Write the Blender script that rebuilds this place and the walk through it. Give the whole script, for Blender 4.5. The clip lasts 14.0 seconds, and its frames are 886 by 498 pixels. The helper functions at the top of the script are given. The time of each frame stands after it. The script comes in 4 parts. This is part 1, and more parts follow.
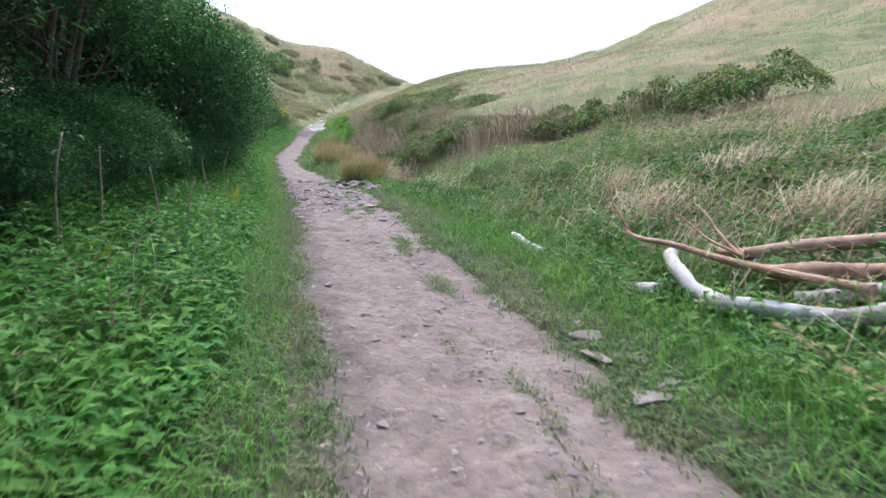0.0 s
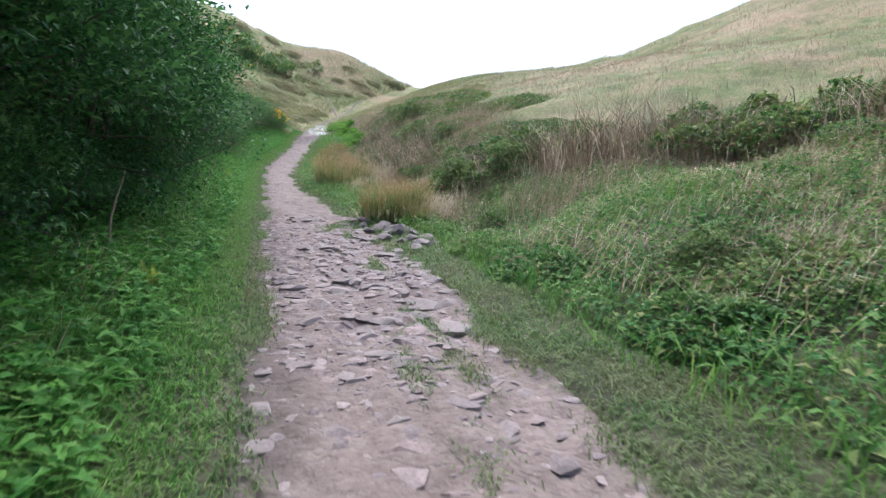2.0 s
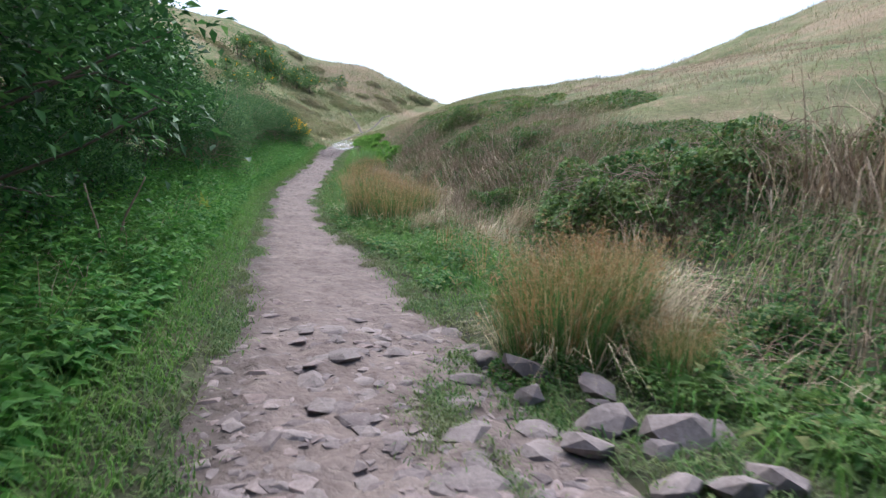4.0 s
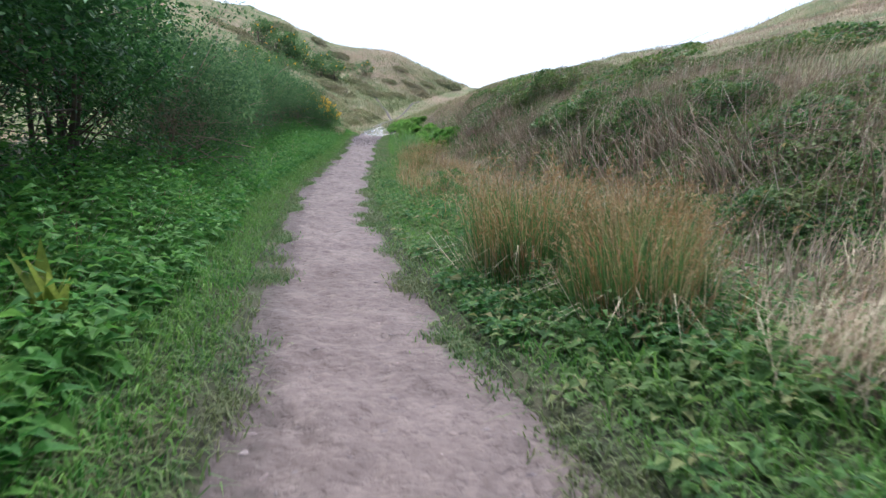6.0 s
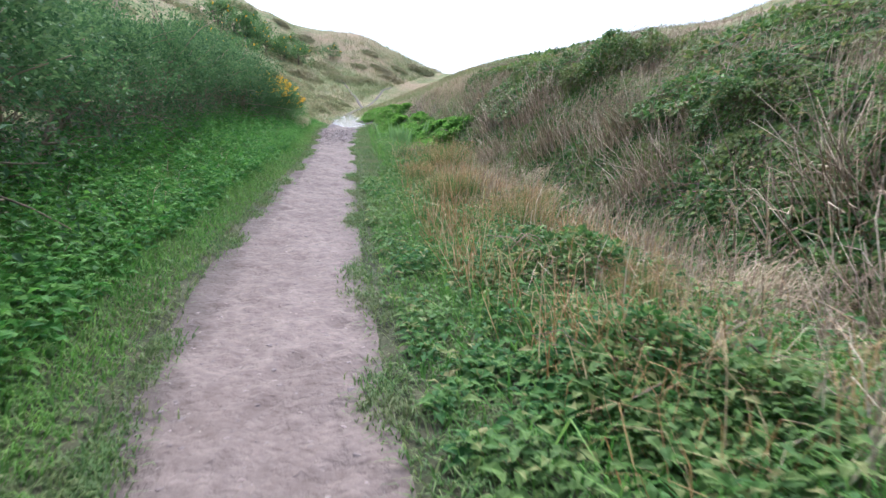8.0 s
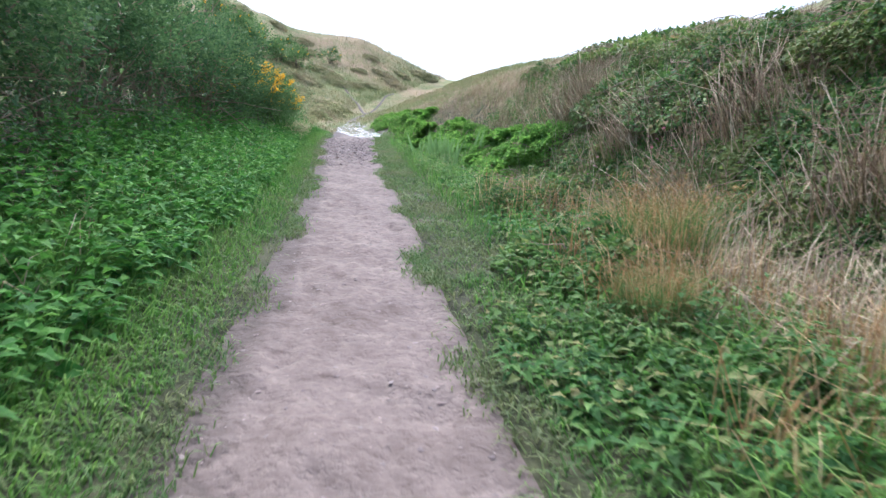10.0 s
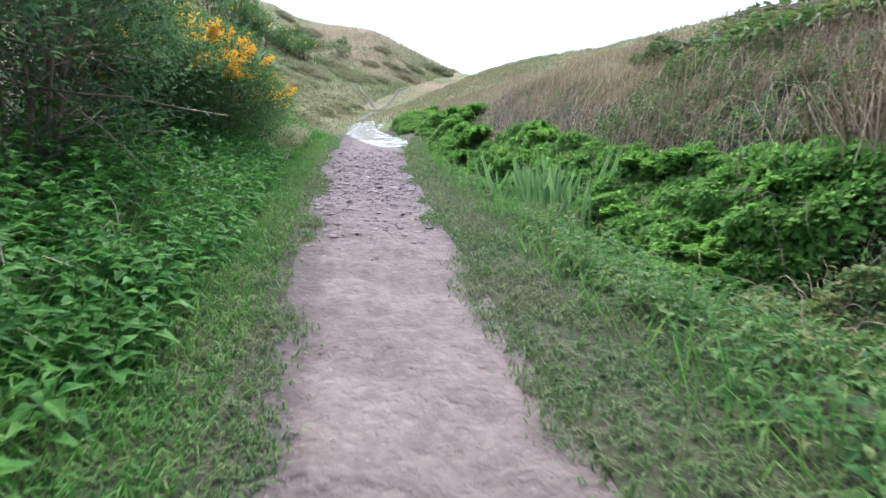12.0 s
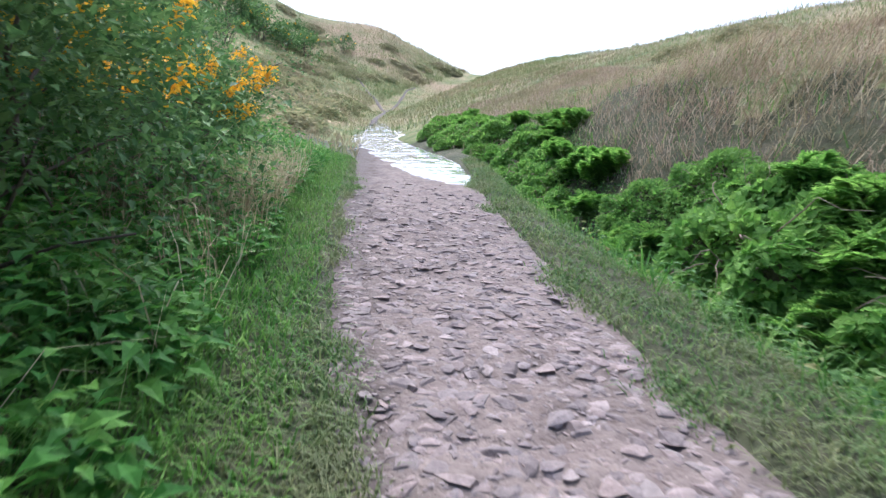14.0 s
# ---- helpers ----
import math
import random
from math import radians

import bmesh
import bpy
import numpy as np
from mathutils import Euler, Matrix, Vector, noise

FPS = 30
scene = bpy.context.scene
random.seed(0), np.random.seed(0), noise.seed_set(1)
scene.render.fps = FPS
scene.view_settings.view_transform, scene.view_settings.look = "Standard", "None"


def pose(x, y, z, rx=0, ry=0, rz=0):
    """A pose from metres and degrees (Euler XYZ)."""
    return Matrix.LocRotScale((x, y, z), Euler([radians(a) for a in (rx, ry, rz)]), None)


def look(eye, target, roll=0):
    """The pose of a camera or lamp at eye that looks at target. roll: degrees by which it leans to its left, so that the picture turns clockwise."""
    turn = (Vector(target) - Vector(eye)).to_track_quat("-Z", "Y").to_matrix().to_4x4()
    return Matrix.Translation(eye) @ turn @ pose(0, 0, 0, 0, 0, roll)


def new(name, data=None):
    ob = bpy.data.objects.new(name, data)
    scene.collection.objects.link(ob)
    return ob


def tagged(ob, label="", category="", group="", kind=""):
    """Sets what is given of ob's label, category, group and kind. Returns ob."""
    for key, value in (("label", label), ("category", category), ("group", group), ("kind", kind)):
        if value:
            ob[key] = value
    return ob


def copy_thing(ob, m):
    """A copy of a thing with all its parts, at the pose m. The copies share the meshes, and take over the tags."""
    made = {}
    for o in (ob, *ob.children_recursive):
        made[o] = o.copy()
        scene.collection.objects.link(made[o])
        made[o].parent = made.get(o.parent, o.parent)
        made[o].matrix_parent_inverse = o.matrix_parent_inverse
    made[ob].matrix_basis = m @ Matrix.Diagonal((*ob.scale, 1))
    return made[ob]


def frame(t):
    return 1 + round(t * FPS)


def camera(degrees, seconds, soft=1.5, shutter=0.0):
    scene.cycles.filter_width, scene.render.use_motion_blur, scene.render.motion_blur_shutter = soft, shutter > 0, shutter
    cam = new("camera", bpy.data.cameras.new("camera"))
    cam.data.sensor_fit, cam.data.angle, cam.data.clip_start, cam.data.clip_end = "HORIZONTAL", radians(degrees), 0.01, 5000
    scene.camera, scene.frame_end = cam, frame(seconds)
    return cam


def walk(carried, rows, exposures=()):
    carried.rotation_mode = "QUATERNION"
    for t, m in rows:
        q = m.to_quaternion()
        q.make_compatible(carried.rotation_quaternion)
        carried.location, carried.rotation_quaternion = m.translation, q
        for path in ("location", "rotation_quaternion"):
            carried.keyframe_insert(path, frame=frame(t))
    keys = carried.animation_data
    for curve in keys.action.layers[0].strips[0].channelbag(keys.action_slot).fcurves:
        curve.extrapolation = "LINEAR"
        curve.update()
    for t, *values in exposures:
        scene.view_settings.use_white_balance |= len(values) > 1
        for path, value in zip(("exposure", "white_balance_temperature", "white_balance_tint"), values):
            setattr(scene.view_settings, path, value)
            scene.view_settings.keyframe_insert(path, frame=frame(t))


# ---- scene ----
PATH = [
    (0, pose(0.001, 0.000, 1.010, 82.00, -0.11, -13.98)),
    (0.5, pose(0.060, 1.416, 1.137, 81.98, -0.56, -14.44)),
    (1, pose(0.044, 2.809, 1.186, 81.54, 0.06, -13.24)),
    (1.5, pose(0.132, 4.200, 1.219, 81.46, -0.27, -12.22)),
    (2, pose(0.148, 5.634, 1.365, 82.62, -0.94, -14.00)),
    (2.5, pose(0.105, 7.043, 1.395, 83.48, 0.24, -14.73)),
    (3, pose(0.216, 8.437, 1.460, 83.33, -0.67, -14.58)),
    (3.5, pose(0.246, 9.864, 1.619, 83.88, -1.42, -13.64)),
    (4, pose(0.142, 11.258, 1.496, 84.30, -1.09, -12.00)),
    (6.3, pose(-0.199, 17.777, 1.742, 82.63, 0.18, -9.56)),
    (6.5, pose(-0.184, 18.348, 1.814, 82.08, -0.12, -9.85)),
    (7, pose(-0.174, 19.777, 1.979, 82.19, -0.10, -11.29)),
    (7.5, pose(-0.224, 21.153, 2.133, 82.22, -0.15, -11.66)),
    (8, pose(-0.143, 22.575, 2.213, 81.96, 0.62, -12.62)),
    (10.3, pose(-0.226, 29.099, 2.773, 82.80, -0.12, -13.13)),
    (10.5, pose(-0.201, 29.663, 2.853, 82.69, -0.49, -13.21)),
    (11, pose(-0.090, 31.079, 3.055, 82.06, -0.50, -12.15)),
    (11.5, pose(0.018, 32.484, 3.241, 81.69, -0.57, -12.62)),
    (12, pose(0.035, 33.906, 3.333, 82.28, -0.11, -12.09)),
    (12.5, pose(0.122, 35.340, 3.528, 82.31, -0.15, -11.33)),
    (13, pose(0.138, 36.805, 3.716, 82.13, 0.07, -11.92)),
    (13.5, pose(0.055, 38.229, 3.820, 82.43, -0.22, -11.86)),
    (14, pose(0.006, 39.600, 3.965, 82.41, -0.95, -12.09)),
]
cam = camera(74.6, 14.0, soft=1.4, shutter=0.14)
walk(cam, PATH, [(0, 1.3, 5250, 9), (3, 1.1, 5250, 9), (4, 0.95, 5250, 9), (6.5, 1.05, 5150, 10), (8, 1.35, 5150, 10), (11, 1.42, 5150, 10), (14, 1.35, 5150, 10)])

# ---- world, sun ----
world = bpy.data.worlds.new("overcast_sky")
scene.world = world
world.use_nodes = True
wn = world.node_tree
sky = wn.nodes.new("ShaderNodeTexSky")
sky.sky_type = "NISHITA"
sky.sun_disc = False
sky.sun_elevation, sky.sun_rotation = radians(60), radians(10)
sky.air_density, sky.dust_density, sky.ozone_density = 1.0, 9.0, 1.0
wn.nodes["Background"].inputs["Strength"].default_value = 0.15
wn.links.new(sky.outputs[0], wn.nodes["Background"].inputs["Color"])
sun_data = bpy.data.lights.new("sun", "SUN")
sun_data.energy, sun_data.angle, sun_data.color = 0.8, radians(60), (1.0, 0.95, 0.9)
sun_ob = new("sun", sun_data)
sun_ob.matrix_world = look((5.2, 29.5, 52), (0, 0, 0))

# ---- materials ----


def ramp(nt, src, stops):
    node = nt.nodes.new("ShaderNodeValToRGB")
    el = node.color_ramp.elements
    while len(el) < len(stops):
        el.new(0.5)
    for e, (p, c) in zip(el, stops):
        e.position, e.color = p, (*c, 1)
    nt.links.new(src, node.inputs["Fac"])
    return node.outputs["Color"]


def noise_node(nt, scale, detail=4.0, rough=0.6, vec=None):
    n = nt.nodes.new("ShaderNodeTexNoise")
    n.inputs["Scale"].default_value, n.inputs["Detail"].default_value, n.inputs["Roughness"].default_value = scale, detail, rough
    if vec is not None:
        nt.links.new(vec, n.inputs["Vector"])
    return n.outputs["Fac"]


def mixed(nt, fac, a, b, how="MIX"):
    n = nt.nodes.new("ShaderNodeMix")
    n.data_type, n.blend_type = "RGBA", how
    for sock, val in ((n.inputs["Factor"], fac), (n.inputs["A"], a), (n.inputs["B"], b)):
        if isinstance(val, (float, int)):
            sock.default_value = val
        elif isinstance(val, tuple):
            sock.default_value = (*val, 1)
        else:
            nt.links.new(val, sock)
    return n.outputs["Result"]


def math_node(nt, op, a, b=0.0):
    n = nt.nodes.new("ShaderNodeMath")
    n.operation = op
    for sock, val in zip(n.inputs, (a, b)):
        if isinstance(val, (float, int)):
            sock.default_value = val
        else:
            nt.links.new(val, sock)
    return n.outputs[0]


def blank(name):
    m = bpy.data.materials.new(name)
    m.use_nodes = True
    nt = m.node_tree
    return m, nt, nt.nodes["Principled BSDF"]


def where(nt):
    return nt.nodes.new("ShaderNodeNewGeometry").outputs["Position"]


def bumped(nt, bsdf, height, strength, distance):
    b = nt.nodes.new("ShaderNodeBump")
    b.inputs["Strength"].default_value, b.inputs["Distance"].default_value = strength, distance
    nt.links.new(height, b.inputs["Height"])
    nt.links.new(b.outputs[0], bsdf.inputs["Normal"])


def leaf_material(name, stops, rough=0.6, through_light=0.42, patch=0.0, patch_colour=(0.2, 0.2, 0.05), patch_scale=0.6):
    """Leaves and blades: each island its own tone, with broad patches of a second tone."""
    m, nt, bsdf = blank(name)
    geo = nt.nodes.new("ShaderNodeNewGeometry")
    col = ramp(nt, geo.outputs["Random Per Island"], stops)
    if patch > 0:
        f = noise_node(nt, patch_scale, 3.0, 0.6, geo.outputs["Position"])
        f = math_node(nt, "MULTIPLY", ramp(nt, f, [(0.45, (0, 0, 0)), (0.62, (1, 1, 1))]), patch)
        col = mixed(nt, f, col, patch_colour)
    fine = noise_node(nt, 60, 2.0, 0.6, geo.outputs["Position"])
    col = mixed(nt, 0.5, col, ramp(nt, fine, [(0.3, (0.55, 0.55, 0.55)), (0.7, (1.3, 1.3, 1.3))]), "MULTIPLY")
    nt.links.new(col, bsdf.inputs["Base Color"])
    bsdf.inputs["Roughness"].default_value = rough
    bsdf.inputs["Specular IOR Level"].default_value = 0.15
    tr = nt.nodes.new("ShaderNodeBsdfTranslucent")
    nt.links.new(col, tr.inputs["Color"])
    mix = nt.nodes.new("ShaderNodeMixShader")
    mix.inputs[0].default_value = through_light
    nt.links.new(bsdf.outputs[0], mix.inputs[1])
    nt.links.new(tr.outputs[0], mix.inputs[2])
    nt.links.new(mix.outputs[0], nt.nodes["Material Output"].inputs["Surface"])
    return m


def rough_material(name, stops, scale, rough=0.85, bump=0.4, dist=0.02, per_object=0.0, fine=40.0, per_piece=0.0):
    """Soil, rock, bark: two scales of noise for colour and relief."""
    m, nt, bsdf = blank(name)
    pos = where(nt)
    big = noise_node(nt, scale, 6.0, 0.65, pos)
    col = ramp(nt, big, stops)
    small = noise_node(nt, fine, 5.0, 0.7, pos)
    col = mixed(nt, 0.6, col, ramp(nt, small, [(0.3, (0.6, 0.6, 0.6)), (0.7, (1.3, 1.3, 1.3))]), "MULTIPLY")
    if per_piece > 0:
        geo = nt.nodes.new("ShaderNodeNewGeometry")
        col = mixed(nt, per_piece, col, ramp(nt, geo.outputs["Random Per Island"], [(0.0, (0.6, 0.56, 0.56)), (0.5, (0.95, 0.93, 0.95)), (0.8, (1.15, 1.02, 0.97)), (1.0, (1.45, 1.42, 1.4))]), "MULTIPLY")
    if per_object > 0:
        oi = nt.nodes.new("ShaderNodeObjectInfo")
        col = mixed(nt, per_object, col, ramp(nt, oi.outputs["Random"], [(0.0, (0.75, 0.73, 0.73)), (1.0, (1.3, 1.28, 1.25))]), "MULTIPLY")
    nt.links.new(col, bsdf.inputs["Base Color"])
    bsdf.inputs["Roughness"].default_value = rough
    bsdf.inputs["Specular IOR Level"].default_value = 0.2
    bumped(nt, bsdf, math_node(nt, "ADD", big, small), bump, dist)
    return m


M_HEDGE = leaf_material("hedge_leaves", [(0, (0.02, 0.06, 0.018)), (0.6, (0.045, 0.115, 0.028)), (0.9, (0.085, 0.19, 0.045)), (1, (0.14, 0.25, 0.07))], 0.5, 0.32)
M_GORSE = leaf_material("gorse_needles", [(0, (0.05, 0.11, 0.032)), (0.6, (0.1, 0.185, 0.055)), (1, (0.18, 0.28, 0.09))], 0.55, 0.38)
M_PETAL = leaf_material("gorse_petals", [(0.0, (0.8, 0.4, 0.008)), (1.0, (0.9, 0.58, 0.03))], 0.5, 0.35)
M_PINK = leaf_material("pink_petals", [(0.0, (0.6, 0.14, 0.3)), (1.0, (0.72, 0.25, 0.42))], 0.5, 0.3)
M_HERB = leaf_material("herb_leaves", [(0, (0.04, 0.125, 0.02)), (0.5, (0.074, 0.2, 0.03)), (1, (0.15, 0.3, 0.053))], patch=0.35, patch_colour=(0.115, 0.25, 0.036), patch_scale=1.3)
M_BRAMBLE = leaf_material("bramble_leaves", [(0, (0.045, 0.1, 0.026)), (0.5, (0.085, 0.165, 0.035)), (0.85, (0.15, 0.24, 0.055)), (1, (0.3, 0.21, 0.1))], patch=0.6, patch_colour=(0.19, 0.21, 0.06), patch_scale=1.1)
M_FERN = leaf_material("fern_leaves", [(0, (0.1, 0.21, 0.035)), (0.5, (0.17, 0.34, 0.055)), (1, (0.28, 0.46, 0.09))], 0.65, 0.58, 0.4, (0.22, 0.36, 0.065), 1.4)
M_GRASS = leaf_material("grass_blades", [(0, (0.055, 0.15, 0.022)), (0.5, (0.105, 0.24, 0.036)), (1, (0.2, 0.33, 0.07))], patch=0.3, patch_colour=(0.19, 0.27, 0.06), patch_scale=0.9)
M_TURF = leaf_material("trodden_turf_blades", [(0, (0.065, 0.125, 0.035)), (0.55, (0.11, 0.19, 0.048)), (1, (0.2, 0.24, 0.085))], 0.55, 0.42, 0.5, (0.2, 0.175, 0.095), 1.7)
M_DRY = leaf_material("dry_grass_blades", [(0.0, (0.24, 0.169, 0.0975)), (0.5, (0.432, 0.351, 0.208)), (1.0, (0.6, 0.52, 0.338))], 0.7, 0.2)
M_STALK = leaf_material("dead_stalks", [(0.0, (0.19, 0.13, 0.082)), (0.6, (0.37, 0.28, 0.18)), (1.0, (0.58, 0.48, 0.33))], 0.8, 0.15)
M_RUSH = leaf_material("rush_stems", [(0, (0.05, 0.115, 0.03)), (0.6, (0.095, 0.19, 0.048)), (1, (0.19, 0.26, 0.08))])
M_RUSH_DRY = leaf_material("dry_rush_stems", [(0, (0.24, 0.13, 0.05)), (0.5, (0.41, 0.255, 0.11)), (1, (0.56, 0.43, 0.24))], 0.65, 0.3)
M_IRIS = leaf_material("iris_leaves", [(0.0, (0.15, 0.28, 0.085)), (1.0, (0.3, 0.44, 0.16))], 0.5, 0.4)
M_HILL = leaf_material("hill_grass_blades", [(0.0, (0.125, 0.185, 0.062)), (0.5, (0.225, 0.265, 0.105)), (1.0, (0.36, 0.33, 0.17))], 0.7, 0.25, 0.65, (0.37, 0.27, 0.18), 0.09)
M_HEATH = leaf_material("heath_stems", [(0, (0.26, 0.19, 0.135)), (0.5, (0.4, 0.305, 0.22)), (1, (0.52, 0.42, 0.31))], 0.8, 0.25, 0.5, (0.22, 0.23, 0.1), 0.5)
M_WEED = leaf_material("weed_leaves", [(0, (0.035, 0.1, 0.024)), (0.5, (0.075, 0.178, 0.035)), (0.82, (0.14, 0.245, 0.055)), (1, (0.28, 0.25, 0.1))], 0.6, 0.42, 0.5, (0.17, 0.225, 0.062), 1.1)
M_SCRUB = leaf_material("scrub_leaves", [(0, (0.17, 0.2, 0.09)), (0.6, (0.26, 0.27, 0.125)), (1, (0.39, 0.32, 0.185))], 0.6, 0.45, 0.5, (0.34, 0.265, 0.17), 0.25)
M_BARK = rough_material("bark", [(0.3, (0.05, 0.04, 0.03)), (0.7, (0.14, 0.11, 0.085))], 12, 0.9, 0.6, 0.01)
M_CANE = rough_material("dry_canes", [(0.3, (0.16, 0.11, 0.075)), (0.7, (0.36, 0.27, 0.19))], 8, 0.8, 0.3, 0.004)
M_DRIFT = rough_material("bleached_wood", [(0.25, (0.25, 0.2, 0.17)), (0.5, (0.45, 0.41, 0.385)), (0.75, (0.6, 0.575, 0.56))], 5, 0.8, 0.5, 0.01, 0.3, 60)
M_BROWNWOOD = rough_material("weathered_brown_wood", [(0.3, (0.17, 0.095, 0.06)), (0.6, (0.38, 0.25, 0.17)), (0.8, (0.5, 0.4, 0.3))], 5, 0.8, 0.5, 0.01, 0.2, 50)
M_STONE = rough_material("limestone", [(0.3, (0.14, 0.115, 0.104)), (0.7, (0.23, 0.193, 0.178))], 9, 0.85, 0.5, 0.01, 0.6, 55)


def ground_material():
    """Grassy soil: dark under the plants, greens and tans in broad patches up the slopes."""
    m, nt, bsdf = blank("grassy_soil")
    pos = where(nt)
    a = noise_node(nt, 0.07, 5.0, 0.62, pos)
    b = noise_node(nt, 0.7, 6.0, 0.7, pos)
    c = noise_node(nt, 9.0, 5.0, 0.75, pos)
    col = ramp(nt, b, [(0.34, (0.07, 0.1, 0.035)), (0.5, (0.15, 0.165, 0.065)), (0.64, (0.26, 0.2, 0.115))])
    col = mixed(nt, ramp(nt, a, [(0.48, (0, 0, 0)), (0.66, (0.7, 0.7, 0.7))]), col, (0.31, 0.215, 0.145))
    col = mixed(nt, 0.7, col, ramp(nt, c, [(0.3, (0.5, 0.5, 0.5)), (0.7, (1.35, 1.35, 1.35))]), "MULTIPLY")
    nt.links.new(col, bsdf.inputs["Base Color"])
    bsdf.inputs["Roughness"].default_value = 0.95
    bsdf.inputs["Specular IOR Level"].default_value = 0.1
    bumped(nt, bsdf, math_node(nt, "ADD", b, c), 0.7, 0.08)
    return m


def path_material():
    """Trodden pinkish earth with small chips, paler dust and damp darker streaks."""
    m, nt, bsdf = blank("trodden_earth")
    pos = where(nt)
    a = noise_node(nt, 1.6, 8.0, 0.72, pos)
    b = noise_node(nt, 14.0, 6.0, 0.7, pos)
    v = nt.nodes.new("ShaderNodeTexVoronoi")
    v.inputs["Scale"].default_value = 26
    nt.links.new(pos, v.inputs["Vector"])
    col = ramp(nt, a, [(0.28, (0.105, 0.08, 0.067)), (0.42, (0.14, 0.108, 0.091)), (0.58, (0.17, 0.133, 0.113)), (0.75, (0.215, 0.172, 0.147))])
    col = mixed(nt, 0.65, col, ramp(nt, b, [(0.3, (0.6, 0.58, 0.57)), (0.7, (1.28, 1.28, 1.28))]), "MULTIPLY")
    chip = ramp(nt, v.outputs["Color"], [(0.0, (0.75, 0.75, 0.75)), (1.0, (1.2, 1.2, 1.2))])
    col = mixed(nt, 0.5, col, chip, "MULTIPLY")
    across = nt.nodes.new("ShaderNodeAttribute")
    across.attribute_name = "across"
    mud = math_node(nt, "ADD", across.outputs["Fac"], math_node(nt, "MULTIPLY", math_node(nt, "SUBTRACT", noise_node(nt, 3.2, 6.0, 0.7, pos), 0.5), 0.3))
    mud = ramp(nt, mud, [(0.1, (0.95, 0.95, 0.95)), (0.22, (0.7, 0.7, 0.7)), (0.3, (0, 0, 0)), (0.82, (0, 0, 0)), (0.93, (0.6, 0.6, 0.6))])
    col = mixed(nt, mud, col, mixed(nt, b, (0.035, 0.027, 0.022), (0.12, 0.095, 0.08)))
    nt.links.new(col, bsdf.inputs["Base Color"])
    bsdf.inputs["Roughness"].default_value = 0.9
    bsdf.inputs["Specular IOR Level"].default_value = 0.2
    clod = ramp(nt, noise_node(nt, 17.0, 3.0, 0.55, pos), [(0.36, (0, 0, 0)), (0.5, (1, 1, 1))])
    b = math_node(nt, "ADD", b, math_node(nt, "MULTIPLY", clod, 0.7))
    h = math_node(nt, "ADD", math_node(nt, "MULTIPLY", v.outputs["Distance"], -0.6), b)
    bumped(nt, bsdf, h, 0.6, 0.014)
    return m


def water_material():
    """Thin running water over mud, broken by ripples."""
    m, nt, bsdf = blank("running_water")
    pos = where(nt)
    n = noise_node(nt, 5.0, 4.0, 0.6, pos)
    nt.links.new(ramp(nt, n, [(0.3, (0.16, 0.14, 0.13)), (0.7, (0.3, 0.28, 0.27))]), bsdf.inputs["Base Color"])
    bsdf.inputs["Roughness"].default_value = 0.12
    bsdf.inputs["Specular IOR Level"].default_value = 1.0
    bsdf.inputs["Coat Weight"].default_value = 1.0
    bumped(nt, bsdf, noise_node(nt, 6.0, 4.0, 0.65, pos), 1.0, 0.12)
    return m


M_VERGE = rough_material("mossy_soil", [(0.3, (0.04, 0.038, 0.022)), (0.52, (0.065, 0.068, 0.032)), (0.75, (0.125, 0.1, 0.07))], 2.2, 0.95, 0.7, 0.03, 0.0, 30)
M_GROUND, M_PATH, M_WATER = ground_material(), path_material(), water_material()

# ---- the lie of the land ----
rng = np.random.default_rng(7)
_PY = [-300, -10, 0, 6.3, 12.3, 18, 23.5, 27, 32, 37.4, 42.2, 46.2, 50, 57, 75, 93.7, 120, 143, 170, 400, 1600]
_PZ = [-8, -0.5, 0, 0.32, 0.58, 0.86, 1.26, 1.5, 2.1, 2.75, 3.3, 3.8, 4.2, 4.9, 7.0, 9.5, 15.0, 21.3, 18, 5, -10]
_LY = [-30, 0, 3, 5, 8, 11, 13, 16, 20, 24, 27, 30, 33, 36, 38, 41, 43.5, 46, 48, 51, 55, 58, 62]
_LX = [-0.2, 0.0, 0.04, -0.03, -0.1, -0.18, -0.33, -0.45, -0.66, -0.86, -0.93, -0.7, -0.4, -0.2, -0.1, 0.0, 0.12, 0.32, 0.5, 0.85, 1.15, 1.4, 1.9]
_RY = [-30, 0, 1.7, 2.2, 2.7, 3.2, 4, 7, 10, 12, 14, 16, 18, 20, 24, 27, 31, 33, 35, 38, 41, 43, 46, 48, 51, 55, 58, 62]
_RX = [0.9, 1.08, 1.26, 1.42, 1.36, 1.2, 1.25, 1.38, 1.32, 1.22, 0.95, 0.8, 0.52, 0.2, 0.09, 0.2, 0.46, 0.64, 0.78, 1.0, 1.25, 1.42, 1.8, 2.3, 2.75, 2.85, 2.7, 2.6]


def bend(y, ks, vs):
    """Linear interpolation, rounded a little at the knots."""
    return (np.interp(y, ks, vs) * 2 + np.interp(y - 1.2, ks, vs) + np.interp(y + 1.2, ks, vs)) / 4


def step(a, b, v):
    s = np.clip((v - a) / (b - a), 0, 1)
    return s * s * (3 - 2 * s)


